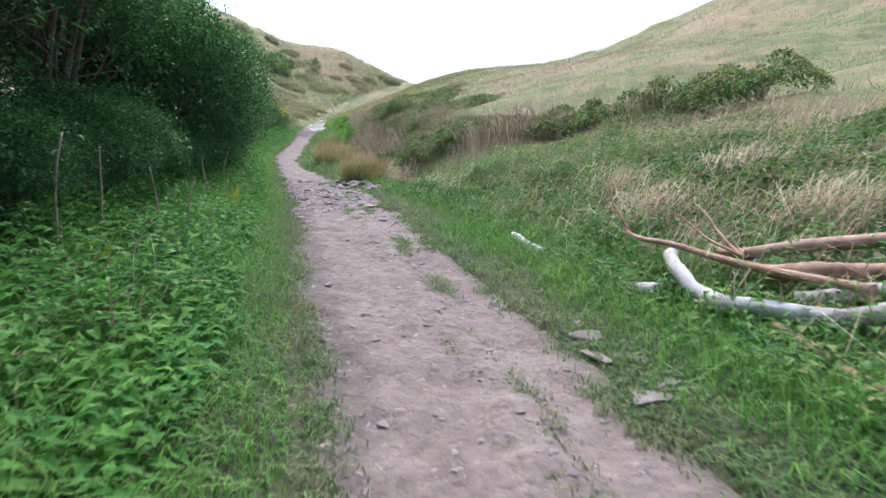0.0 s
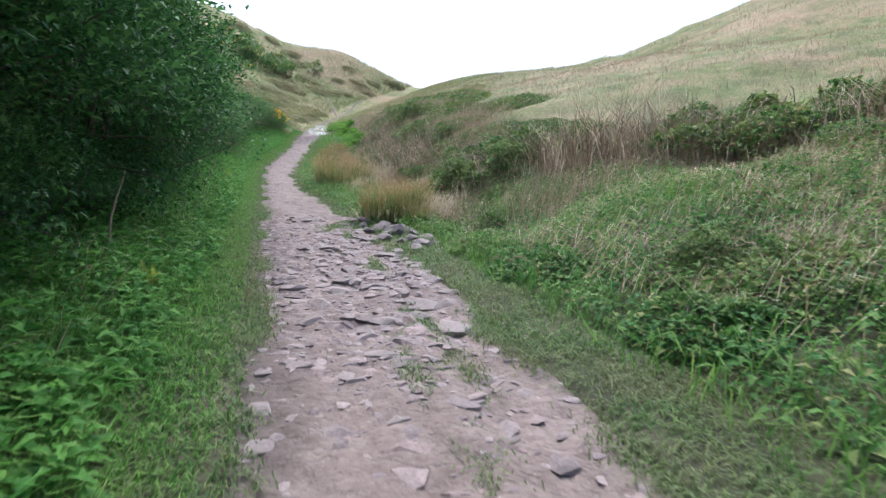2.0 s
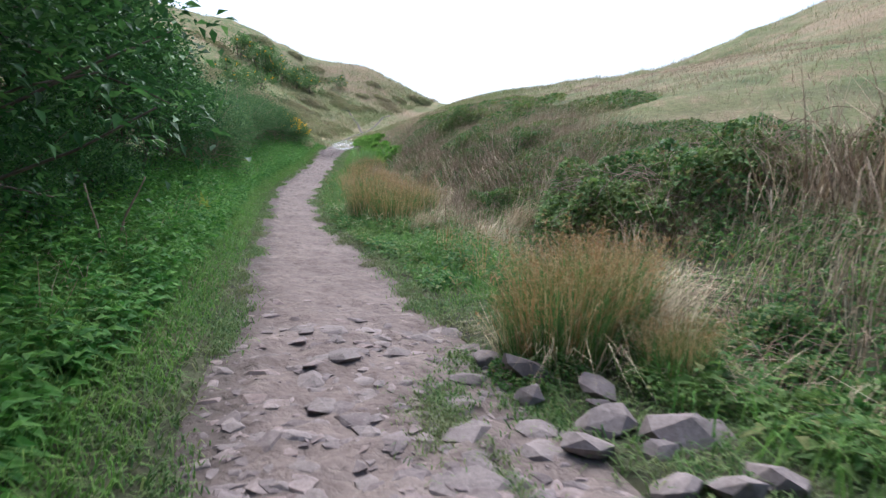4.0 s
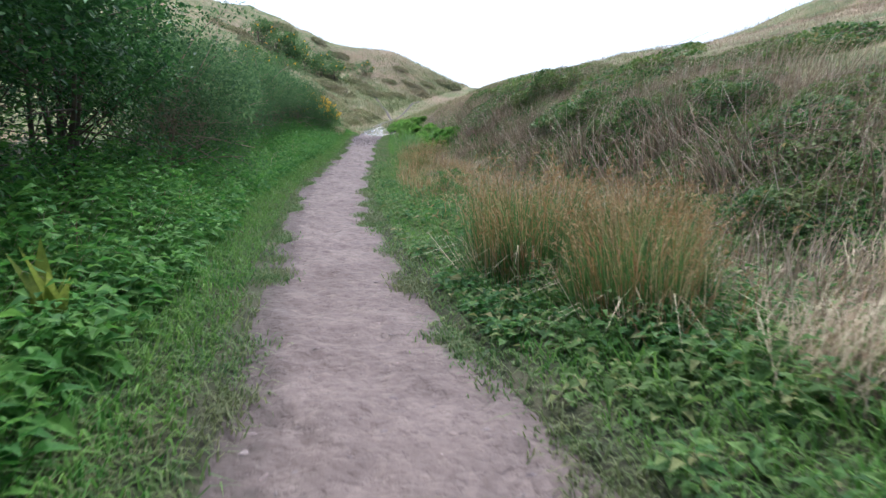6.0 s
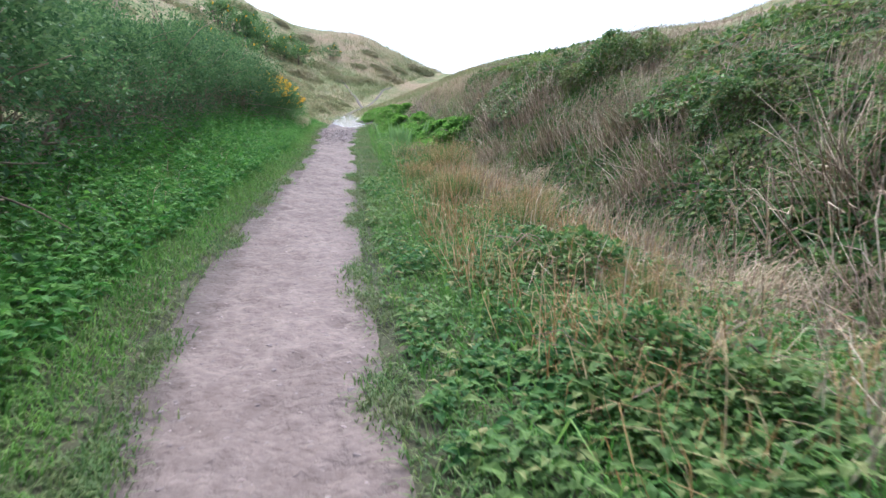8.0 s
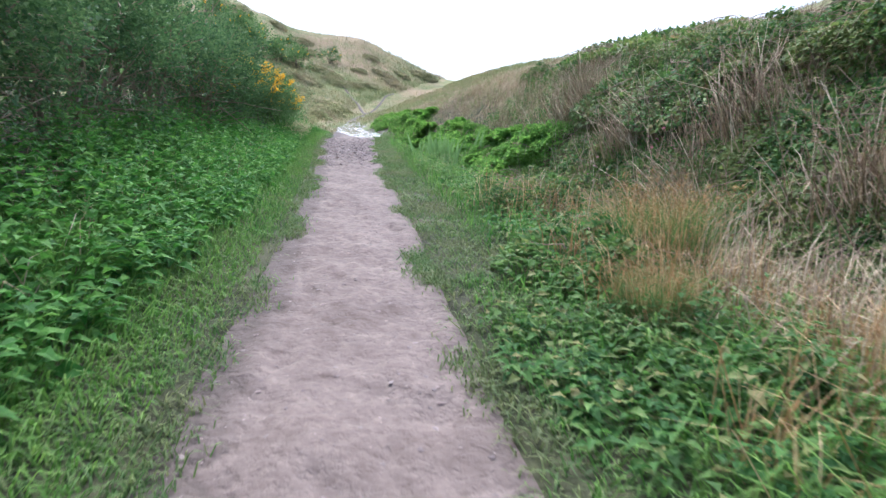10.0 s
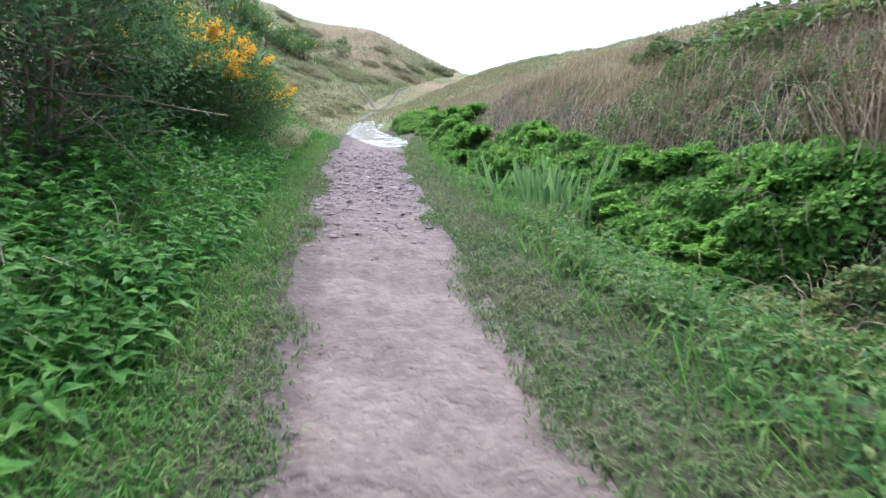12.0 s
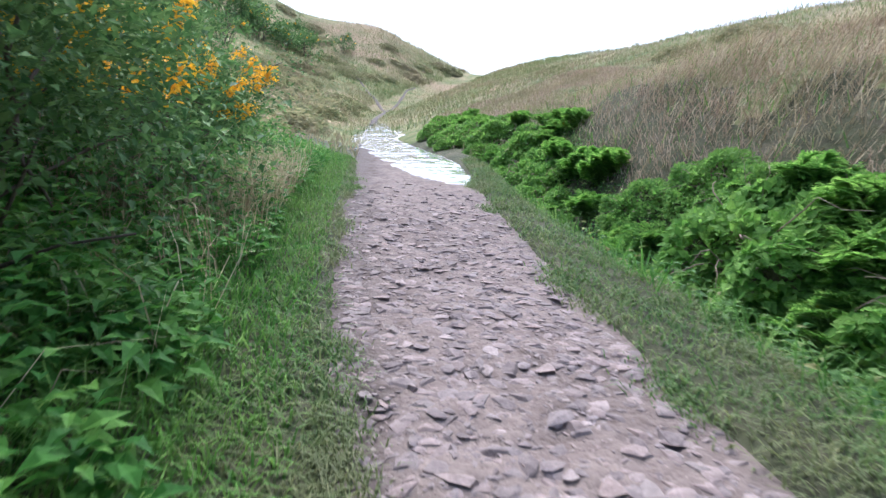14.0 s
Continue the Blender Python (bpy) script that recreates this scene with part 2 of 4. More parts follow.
def waves(x, y, scale, seed):
    """Smooth noise of about -1 to 1 out of crossed sines."""
    r = np.random.default_rng(seed)
    out = np.zeros(np.broadcast(x, y).shape)
    for k in range(7):
        a, p, q = r.uniform(0, 6.28), r.uniform(0, 6.28), r.uniform(0.6, 1.9)
        out = out + np.sin((x * math.cos(a) + y * math.sin(a)) * 6.28 / scale * q + p) / (0.6 + q)
    return out / 2.6


def left_edge(y):
    return bend(y, _LY, _LX)


def right_edge(y):
    return bend(y, _RY, _RX)


def axis_x(y):
    return bend(y, [-300, 45, 60, 75, 93, 120, 143, 200, 1600], [0.4, 0.5, 1.6, 3.3, 6.2, 16.5, 29, 60, 800])


def land(x, y):
    x, y = np.asarray(x, float), np.asarray(y, float)
    z = bend(y, _PY, _PZ)
    near = 1 - step(46, 62, y)
    l, r = left_edge(y), right_edge(y)
    el, er = (l - x) * near + (axis_x(y) - 1 - x) * (1 - near), (x - r) * near + (x - axis_x(y) - 1) * (1 - near)
    # left: low verge, bank under the hedge, then the steep hillside
    z = z + 0.16 * step(0.0, 1.1, el) + 0.3 * np.clip(el - 1.2, 0, 3) + 0.46 * np.clip(el - 4.2, 0, 42) + 0.15 * np.clip(el - 46, 0, 60)
    # right: a gentle rise at first, further on a ditch and a bank
    ditch = step(11, 13.4, y) * (1 - step(47, 56, y))
    deep = 0.5 - 0.2 * step(16, 20, y) + 0.35 * step(33, 41, y)
    dc = 2.75
    open_rise = 0.27 * np.clip(x - 2.1, 0, 5.5) * step(0.0, 0.5, er)
    tall = 0.45 + 0.55 * step(19, 26, y)
    bank = -deep * np.exp(-(((x - dc) / 0.55) ** 2)) * step(0.25, 0.8, er) + tall * (1.25 * step(3.1, 5.0, x) + 0.38 * np.clip(x - 4.6, 0, 2.4))
    side = (open_rise * (1 - ditch) + bank * ditch) * near + 0.3 * np.clip(er, 0, 7) * (1 - near)
    z = z + np.where(er > 0, side, 0) + 0.245 * np.clip(er - 6.5, 0, 38) + 0.26 * np.clip(er - 27, 0, 26) * np.exp(-(((y - 48) / 26) ** 2)) + 0.03 * np.clip(er - 42, 0, 80)
    # the far hills: a lower brow on the steep side, a saddle and a swell on the open side
    z = z - 5.0 * np.exp(-(((y - 143) / 35) ** 2)) * step(12, -4, x) - 2.6 * np.exp(-(((y - 86) / 20) ** 2)) * step(12, 35, er)
    z = z + 1.2 * np.exp(-(((x - 24) / 9) ** 2) - ((y - 70) / 9) ** 2) - 2.8 * np.exp(-(((y - 140) / 20) ** 2)) * step(40, 58, x)
    off = np.maximum(np.maximum(el, er), 0)
    z = z + 0.3 * waves(x, y, 6.0, 6) * step(20, 34, off)
    z = z + 0.035 * waves(x, y, 1.1, 3) * step(0.1, 0.8, off) + 0.16 * waves(x, y, 5.0, 4) * step(2.0, 5, off) + 0.7 * waves(x, y, 24.0, 5) * step(8, 25, off)
    return z - 0.11 * step(-0.04, 0.12, np.minimum(-el, -er)) * (1 - step(60, 66, y))


def spread(lo, hi, fine_lo, fine_hi, pitch, grow):
    """Grid lines: even between fine_lo and fine_hi, wider and wider outside."""
    mid = np.arange(fine_lo, fine_hi + 1e-6, pitch)
    up, down, d = [mid[-1]], [mid[0]], pitch
    while up[-1] < hi:
        d *= grow
        up.append(up[-1] + d)
    d = pitch
    while down[-1] > lo:
        d *= grow
        down.append(down[-1] - d)
    return np.concatenate([down[:0:-1], mid, up[1:]])


def mesh_of(name, verts, faces, material, smooth=True):
    me = bpy.data.meshes.new(name)
    verts, faces = np.asarray(verts, np.float32), np.asarray(faces, np.int32)
    k = faces.shape[1]
    me.vertices.add(len(verts))
    me.vertices.foreach_set("co", verts.ravel())
    me.loops.add(faces.size)
    me.loops.foreach_set("vertex_index", faces.ravel())
    me.polygons.add(len(faces))
    me.polygons.foreach_set("loop_start", np.arange(0, faces.size, k, dtype=np.int32))
    me.polygons.foreach_set("use_smooth", np.full(len(faces), smooth))
    me.update(calc_edges=True)
    me.materials.append(material)
    return me


def sheet(name, xs, ys, height, material):
    gx, gy = np.meshgrid(xs, ys)
    return sheet_points(name, np.stack([gx, gy, height(gx, gy)], -1), material)


def sheet_points(name, pts, material):
    n, m = pts.shape[:2]
    i = (np.arange(n - 1)[:, None] * m + np.arange(m - 1)).ravel()
    return mesh_of(name, pts.reshape(-1, 3), np.stack([i, i + 1, i + m + 1, i + m], 1), material)


ground = new("ground", sheet("ground", spread(-1500, 1500, -3.2, 5.2, 0.09, 1.1), spread(-300, 1500, -2, 50, 0.13, 1.06), land, M_GROUND))
ground.data.materials.append(M_VERGE)
spots = np.empty(len(ground.data.vertices) * 3, np.float32)
ground.data.vertices.foreach_get("co", spots)
corner = np.empty(len(ground.data.loops), np.int32)
ground.data.loops.foreach_get("vertex_index", corner)
middle = spots.reshape(-1, 3)[corner.reshape(-1, 4)[:, 0]]
reach = 0.7 * waves(middle[:, 0], middle[:, 1], 2.0, 9)
ground.data.polygons.foreach_set("material_index", ((middle[:, 0] > -4.2 + reach) & (middle[:, 0] < 4.8 + reach) & (middle[:, 1] < 55 + 2 * reach)).astype(np.int32))
tagged(ground, "rough grassy valley floor rising into green and tan hillsides", "ground", kind="structure")


def path_height(x, y, s):
    """The trodden surface: ruts, bumps and hollows; s runs from edge to edge."""
    rough = 1 - step(11, 15, y)
    inner = step(0.0, 0.14, np.minimum(s, 1 - s))
    base = bend(y, _PY, _PZ) - 0.02
    z = 0
    z = z + (0.03 * np.exp(-(((s - 0.62) / 0.08) ** 2)) - 0.022 * np.exp(-(((s - 0.78) / 0.1) ** 2))) * rough
    z = z + 0.016 * waves(x, y, 0.5, 15) + 0.009 * waves(x, y, 0.16, 16) - 0.03 * np.clip(waves(x, y, 0.36, 18) - 0.3, 0, 0.5) - 0.02 * np.clip(waves(x, y, 0.19, 19) - 0.35, 0, 0.5) + 0.02 * np.clip(waves(x, y, 0.34, 17), 0, 1) * step(7.5, 9, y) * (1 - step(14, 16, y))
    return base + z * inner - 0.055 * step(45.9, 47.5, y)


def path_points(y0, y1, pitch, across):
    ys = np.arange(y0, y1, pitch)
    s = np.linspace(-0.16, 1.16, across)
    l = left_edge(ys) + 0.025 * waves(ys * 0, ys, 1.9, 11) + 0.016 * waves(ys * 0, ys, 0.31, 12) + 0.012 * waves(ys * 0, ys, 0.13, 21)
    r = right_edge(ys) + 0.025 * waves(ys * 0 + 5, ys, 2.1, 13) + 0.02 * waves(ys * 0, ys, 0.37, 14) + 0.012 * waves(ys * 0, ys, 0.15, 22)
    x = l[:, None] + (r - l)[:, None] * s
    y = np.repeat(ys[:, None], across, 1)
    z = path_height(x, y, s)
    z = z - 0.11 * step(0.0, -0.16, s) - 0.11 * step(1.0, 1.16, s)
    return np.stack([x, y, z], -1)


path_ob = new("path", sheet_points("path", path_points(-4, 58, 0.035, 64), M_PATH))
across = path_ob.data.attributes.new("across", "FLOAT", "POINT")
across.data.foreach_set("value", np.tile(np.linspace(0, 1, 64), len(path_ob.data.vertices) // 64).astype(np.float32))
tagged(path_ob, "trodden pinkish earth footpath with chips of stone", "path", kind="structure")

# ---- shapes for plants, wood and stone ----


def unit(v):
    return v / np.maximum(np.linalg.norm(v, axis=-1, keepdims=True), 1e-9)


def joined(soups):
    """One list of points and triangles out of several."""
    vs, fs, k = [], [], 0
    for v, f in soups:
        vs.append(v)
        fs.append(f + k)
        k += len(v)
    return np.concatenate(vs), np.concatenate(fs)


def leaves(r, base, way, length, width, droop=0.25, fold=0.18, full=False):
    """Folded pointed leaves; full adds a midrib that arches."""
    n = len(base)
    length, width = np.broadcast_to(length, n)[:, None], np.broadcast_to(width, n)[:, None]
    way = unit(way)
    side = unit(np.cross(way, np.array([0, 0, 1.0]) + r.normal(0, 0.25, (n, 3))))
    up = np.cross(side, way)
    tip = base + way * length - up * length * droop
    wing = base + way * length * 0.42 + up * width * fold
    a, b = wing + side * width / 2, wing - side * width / 2
    i = np.arange(n)[:, None]
    if not full:
        return np.stack([base, a, tip, b], 1).reshape(-1, 3), np.concatenate([i * 4 + [0, 1, 2], i * 4 + [0, 2, 3]])
    rib = base + way * length * 0.5 - up * length * droop * 0.15
    v = np.stack([base, a, tip, b, rib], 1).reshape(-1, 3)
    return v, np.concatenate([i * 5 + [0, 1, 4], i * 5 + [1, 2, 4], i * 5 + [2, 3, 4], i * 5 + [3, 0, 4]])


def blades(r, base, height, width, lean, bendy=0.5, heading=None):
    """Curved grass blades."""
    n = len(base)
    height, width, lean = (np.broadcast_to(q, n)[:, None] for q in (height, width, lean))
    a = r.uniform(0, 6.283, n) if heading is None else heading
    out = np.stack([np.cos(a), np.sin(a), a * 0], 1)
    b = a + 1.57 + r.normal(0, 0.5, n)
    side = np.stack([np.cos(b), np.sin(b), a * 0], 1) * width / 2
    z = np.array([0, 0, 1.0])
    mid = base + z * height * 0.6 + out * height * lean * 0.35
    tip = base + z * height * (1 - bendy * lean * 0.5) + out * height * lean
    v = np.stack([base - side, base + side, mid + side * 0.7, mid - side * 0.7, tip], 1).reshape(-1, 3)
    i = np.arange(n)[:, None] * 5
    return v, np.concatenate([i + [0, 1, 2], i + [0, 2, 3], i + [3, 2, 4]])


def tube(points, radii, sides=5):
    """A tapering round stem through the points."""
    p = np.asarray(points, float)
    d = unit(np.gradient(p, axis=0))
    u = unit(np.cross(d, np.array([0.3, 0.2, 0.93])))
    w = np.cross(d, u)
    a = np.linspace(0, 2 * math.pi, sides, endpoint=False)
    ring = p[:, None] + (u[:, None] * np.cos(a)[:, None] + w[:, None] * np.sin(a)[:, None]) * np.asarray(radii)[:, None, None]
    v = ring.reshape(-1, 3)
    f = []
    for k in range(len(p) - 1):
        for s in range(sides):
            q = (s + 1) % sides
            i, j = k * sides, (k + 1) * sides
            f += [(i + s, i + q, j + q), (i + s, j + q, j + s)]
    n = len(v)
    v = np.concatenate([v, p[:1], p[-1:]])
    for s in range(sides):
        q = (s + 1) % sides
        f += [(n, q, s), (n + 1, n - sides + s, n - sides + q)]
    return v, np.array(f)


def part(name, soup, material, parent, label="", smooth=True):
    ob = new(name, mesh_of(name, soup[0], soup[1], material, smooth))
    ob.parent = parent
    if label:
        tagged(ob, label)
    return ob


def stuff(name, soup, material, label, category):
    return tagged(new(name, mesh_of(name, soup[0], soup[1], material, False)), label, category, kind="stuff")


def thing(name, label, category, group=""):
    return tagged(new(name), label, category, group)


def put(ob, x, y, turn=0.0, size=1.0, up=0.0, tilt=0.0):
    """The pose of a thing that stands on the land."""
    return pose(x, y, float(land(x, y)) + up, tilt, 0, turn) @ Matrix.Scale(size, 4)


def lay(ob, x, y, turn=0.0, size=1.0, follow=0.9):
    """The pose of a low thing that follows the slope under it."""
    dx, dy = (float(land(x + 0.5, y)) - float(land(x - 0.5, y))), (float(land(x, y + 0.5)) - float(land(x, y - 0.5)))
    tilt = Vector((0, 0, 1)).rotation_difference(Vector((-dx * follow, -dy * follow, 1))).to_matrix().to_4x4()
    return pose(x, y, float(land(x, y)) - 0.03) @ tilt @ pose(0, 0, 0, 0, 0, turn) @ Matrix.Scale(size, 4)


def line(a, b, n, r, wander):
    """A wandering line from a to b."""
    a, b = np.asarray(a, float), np.asarray(b, float)
    s = np.linspace(0, 1, n)[:, None]
    return a + (b - a) * s + np.cumsum(r.normal(0, wander, (n, 3)), 0) * np.sqrt(s)


def shrub(name, label, seed, height, radius, count, leaf, material, category="shrub", group="", bare=0.25, flowers=0, twiggy=26, bark=None):
    """A bush: stems from the base, branches, and a ragged crown in clumps with gaps."""
    r = np.random.default_rng(seed)
    root = thing(name, label, category, group)
    wood, ends = [], []
    for k in range(7):
        a = r.uniform(0, 6.28)
        top = np.array([math.cos(a) * radius * r.uniform(0.2, 0.7), math.sin(a) * radius * r.uniform(0.2, 0.7), height * r.uniform(0.6, 0.9)])
        stem = line((math.cos(a) * 0.12, math.sin(a) * 0.12, -0.1), top, 7, r, 0.035)
        wood.append(tube(stem, np.linspace(0.035, 0.012, 7) * height / 2.4, 6))
        for j in range(twiggy // 4):
            s = stem[r.integers(1, 6)]
            e = s + r.normal(0, 1, 3) * radius * 0.4 + np.array([0, 0, 0.12 * height])
            e[2] = max(e[2], 0.08)
            wood.append(tube(line(s, e, 5, r, 0.025), np.linspace(0.011, 0.004, 5), 4))
            ends.append(e)
    clumps = max(count // (110 if count > 5000 else 42), 8)
    d = unit(r.normal(0, 1, (clumps, 3)) * [1, 1, 0.95])
    d[:, 2] = np.where(d[:, 2] < -0.35, -d[:, 2], d[:, 2])
    rad = (0.7 + 0.3 * r.random(clumps) ** 0.6) * (1 + 0.2 * waves(d[:, 0] * 3, d[:, 1] * 3 + d[:, 2] * 4, 2.2, seed))
    centre = d * rad[:, None] * np.array([radius, radius, height * (0.5 - bare * 0.35)]) + np.array([0, 0, height * (0.5 + bare * 0.35)])
    centre = np.concatenate([centre, np.array(ends)[np.arange(min(len(ends), clumps // 2))]])
    pick = r.integers(0, len(centre), count)
    pos = centre[pick] + r.normal(0, 1, (count, 3)) * np.array([0.11, 0.11, 0.085]) * (0.7 + 0.5 * radius)
    way = unit(pos - np.array([0, 0, height * 0.4])) * 0.7 + r.normal(0, 0.55, (count, 3)) + np.array([0, 0, 0.1])
    size = leaf * r.uniform(0.65, 1.25, count)
    part("branchwork", joined(wood), bark or M_BARK, root)["kind"] = "stuff"
    part("foliage", leaves(r, pos, way, size, size * 0.55), material, root)
    if flowers:
        c = centre[:clumps][d[:, 2] > -0.15]
        c = c[r.integers(0, len(c), flowers // 90)]
        out = unit(c - np.array([0, 0, height * 0.45])) + r.normal(0, 0.35, c.shape) + [0, 0, 0.25]
        k = r.integers(0, len(c), flowers)
        p = c[k] * [1.08, 1.08, 1.04] + unit(out)[k] * (r.random(flowers)[:, None] * 0.17 * radius) + r.normal(0, 0.02, (flowers, 3))
        part("blossom", leaves(r, p, r.normal(0, 1, (flowers, 3)) + out[k] * 0.5, 0.026, 0.022, 0.1, 0.4), M_PETAL, root, "bright yellow blossom")
    return root


def mound(name, label, seed, height, radius, count, leaf, group="", canes=26, material=None):
    """A bramble mound: arching canes under a quilt of leaves."""
    r = np.random.default_rng(seed)
    root = thing(name, label, "bramble", group)
    wood = []
    for k in range(canes):
        a, q, s = r.uniform(0, 6.28), r.uniform(0.5, 1.15), np.linspace(0, 1, 8)
        out = radius * q * s
        arc = height * r.uniform(0.5, 0.92) * np.sin(s * r.uniform(1.7, 2.9))
        pts = np.stack([np.cos(a) * out, np.sin(a) * out, arc], 1) + r.normal(0, 0.025, (8, 3))
        wood.append(tube(pts, np.linspace(0.008, 0.003, 8), 4))
    a, q = r.uniform(0, 6.28, count), np.sqrt(r.random(count))
    x, y = np.cos(a) * q * radius, np.sin(a) * q * radius
    lump = 0.75 + 0.3 * waves(x, y, 0.9 * radius, seed)
    z = height * np.sqrt(np.clip(1 - q**2 * 0.92, 0, 1)) * lump - r.exponential(0.07, count) * height
    way = np.stack([x / radius, y / radius, 0.35 + 0 * x], 1) + r.normal(0, 0.5, (count, 3))
    size = leaf * r.uniform(0.6, 1.25, count)
    part("cane_tangle", joined(wood), M_CANE, root, "dry tan canes")["kind"] = "stuff"
    part("foliage", leaves(r, np.stack([x, y, np.maximum(z, 0.02)], 1), way, size, size * 0.7, 0.3, 0.15, leaf < 0.12), material or M_BRAMBLE, root)
    return root


def tussock(name, label, seed, height, radius, green, dry, group=""):
    """A tuft of rushes: stiff green stems, russet dry ones with seed heads above them, a skirt of bent straw."""
    r = np.random.default_rng(seed)
    root = thing(name, label, "rush tussock", group)

    def ring(n, k):
        a, q = r.uniform(0, 6.28, n), np.sqrt(r.random(n)) * radius * k
        return a, q, np.stack([np.cos(a) * q, np.sin(a) * q, 0 * a - 0.03], 1)

    a, q, base = ring(green, 1.0)
    part("green_tuft", blades(r, base, height * r.uniform(0.4, 1.0, green), 0.0062, 0.06 + 0.5 * q / radius * r.uniform(0.2, 1.5, green), 0.5, a + r.normal(0, 0.8, green)), M_RUSH, root)["kind"] = "stuff"
    a, q, base = ring(dry, 0.9)
    tall, lean, way = height * r.uniform(0.55, 1.15, dry), 0.08 + 0.55 * q / radius * r.uniform(0.1, 1.6, dry), a + r.normal(0, 1.0, dry)
    part("dry_tuft", blades(r, base, tall, 0.0058, lean, 0.5, way), M_RUSH_DRY, root)["kind"] = "stuff"
    pick = np.repeat(np.arange(0, dry, 2), 5)
    up = r.uniform(0.8, 0.97, len(pick))
    head = base[pick] + np.stack([np.cos(way[pick]) * tall[pick] * lean[pick] * (up - 0.12), np.sin(way[pick]) * tall[pick] * lean[pick] * (up - 0.12), tall[pick] * up * (1 - 0.25 * lean[pick])], 1)
    part("seed_spray", leaves(r, head, r.normal(0, 0.5, (len(pick), 3)) + [0, 0, 0.7], r.uniform(0.025, 0.05, len(pick)), 0.006), M_RUSH_DRY, root, "russet seed heads")["kind"] = "stuff"
    a, q, base = ring(dry // 3, 1.05)
    part("straw_skirt", blades(r, base, height * r.uniform(0.3, 0.7, dry // 3), 0.006, r.uniform(0.7, 1.8, dry // 3), 0.9, a + r.normal(0, 0.5, dry // 3)), M_DRY, root, "bent pale straw")["kind"] = "stuff"
    return root


def stalks(name, label, seed, height, radius, n, group="", lean=0.26):
    """A clump of dead reed stalks, standing and broken."""
    r = np.random.default_rng(seed)
    root = thing(name, label, "dead reeds", group)
    wood = []
    for k in range(n):
        b = np.append(r.normal(0, radius * 0.5, 2), -0.04)
        h, l = height * r.uniform(0.4, 1.1), r.normal(0, lean, 2) + np.array([0.15, -0.1])
        wood.append(tube([b, b + [l[0] * h * 0.4, l[1] * h * 0.4, h * 0.55], b + [l[0] * h, l[1] * h, h * r.uniform(0.75, 1.0)]], (0.0052, 0.0042, 0.002), 3))
    part("stalk_tuft", joined(wood), M_STALK, root)["kind"] = "stuff"
    b = np.stack([r.normal(0, radius * 0.6, n * 3), r.normal(0, radius * 0.6, n * 3), np.zeros(n * 3)], 1)
    part("withered_foliage", blades(r, b, r.uniform(0.2, 0.7, n * 3) * height, 0.01, r.uniform(0.2, 0.9, n * 3), 0.9), M_STALK, root)
    return root


def frond_mesh(seed):
    r = np.random.default_rng(seed)
    n, length = 15, 0.62
    s = np.linspace(0.12, 1, n)
    curve = lambda q: np.stack([q * length * 0.8, 0.03 * np.sin(q * 3 + seed), length * (0.95 * q - 0.62 * q**2.2)], 1)
    rib = tube(curve(np.linspace(0, 1, 8)), np.linspace(0.006, 0.002, 8), 4)
    p, soups = curve(s), [rib]
    for sign in (-1, 1):
        size = 0.27 * np.sin(np.clip(s * 0.85 + 0.18, 0, 1) * 3.1) ** 0.8 + 0.03
        way = np.stack([0.55 + 0 * s, sign * np.ones(n), 0.12 + r.normal(0, 0.12, n)], 1)
        soups.append(leaves(r, p, way, size, size * 0.16 + 0.012, 0.3, 0.1, True))
        for t, k in ((0.35, 0.42), (0.65, 0.3)):
            q = p + unit(way) * (size * t)[:, None]
            for turn in (-0.9, 0.9):
                w2 = np.stack([0.55 + turn + 0 * s, sign * np.ones(n), 0.1 + 0 * s], 1)
                soups.append(leaves(r, q, w2, size * k, size * k * 0.4 + 0.006, 0.25, 0.1))
    v, f = joined(soups)
    return mesh_of("frond", v, f, M_FERN, False)


def stone_mesh(seed, points, flat):
    """A broken stone: the hull of a few points, edges knocked off."""
    r = np.random.default_rng(seed)
    bm = bmesh.new()
    for p in unit(r.normal(0, 1, (points, 3))) * r.uniform(0.8, 1.1, (points, 1)) * [1, r.uniform(0.6, 0.95), flat]:
        bm.verts.new(p)
    res = bmesh.ops.convex_hull(bm, input=bm.verts)
    bmesh.ops.delete(bm, geom=[e for e in res["geom_interior"] if isinstance(e, bmesh.types.BMVert)], context="VERTS")
    bmesh.ops.recalc_face_normals(bm, faces=bm.faces)
    me = bpy.data.meshes.new("stone")
    bm.to_mesh(me)
    bm.free()
    me.materials.append(M_STONE)
    return me


# ---- stream and far trails ----


def stream_points():
    ys = np.arange(46.2, 70, 0.035)
    c = bend(ys, [46, 48, 50, 54, 58, 62, 70], [1.85, 1.72, 1.95, 1.95, 1.9, 2.3, 3.0])
    w = bend(ys, [46.2, 46.6, 48, 50, 54, 60, 66, 70], [0.05, 0.4, 1.1, 1.6, 1.8, 1.6, 0.9, 0.3]) * (1 + 0.25 * waves(ys * 0, ys, 1.7, 31))
    s = np.linspace(-0.5, 0.5, 36)
    x = c[:, None] + w[:, None] * s
    y = np.repeat(ys[:, None], 36, 1)
    z = np.maximum(bend(y, _PY, _PZ) - 0.058, np.where(y > 58, land(x, y) + 0.02, -99)) + 0.009 * waves(x, y, 0.55, 33) + 0.005 * waves(x, y, 0.17, 34) - 0.05 * step(0.42, 0.5, np.abs(s))
    return np.stack([x, y, z], -1)


stream = new("stream", sheet_points("stream", stream_points(), M_WATER))
tagged(stream, "shallow stream running down across the path and mirroring the sky", "stream", kind="structure")


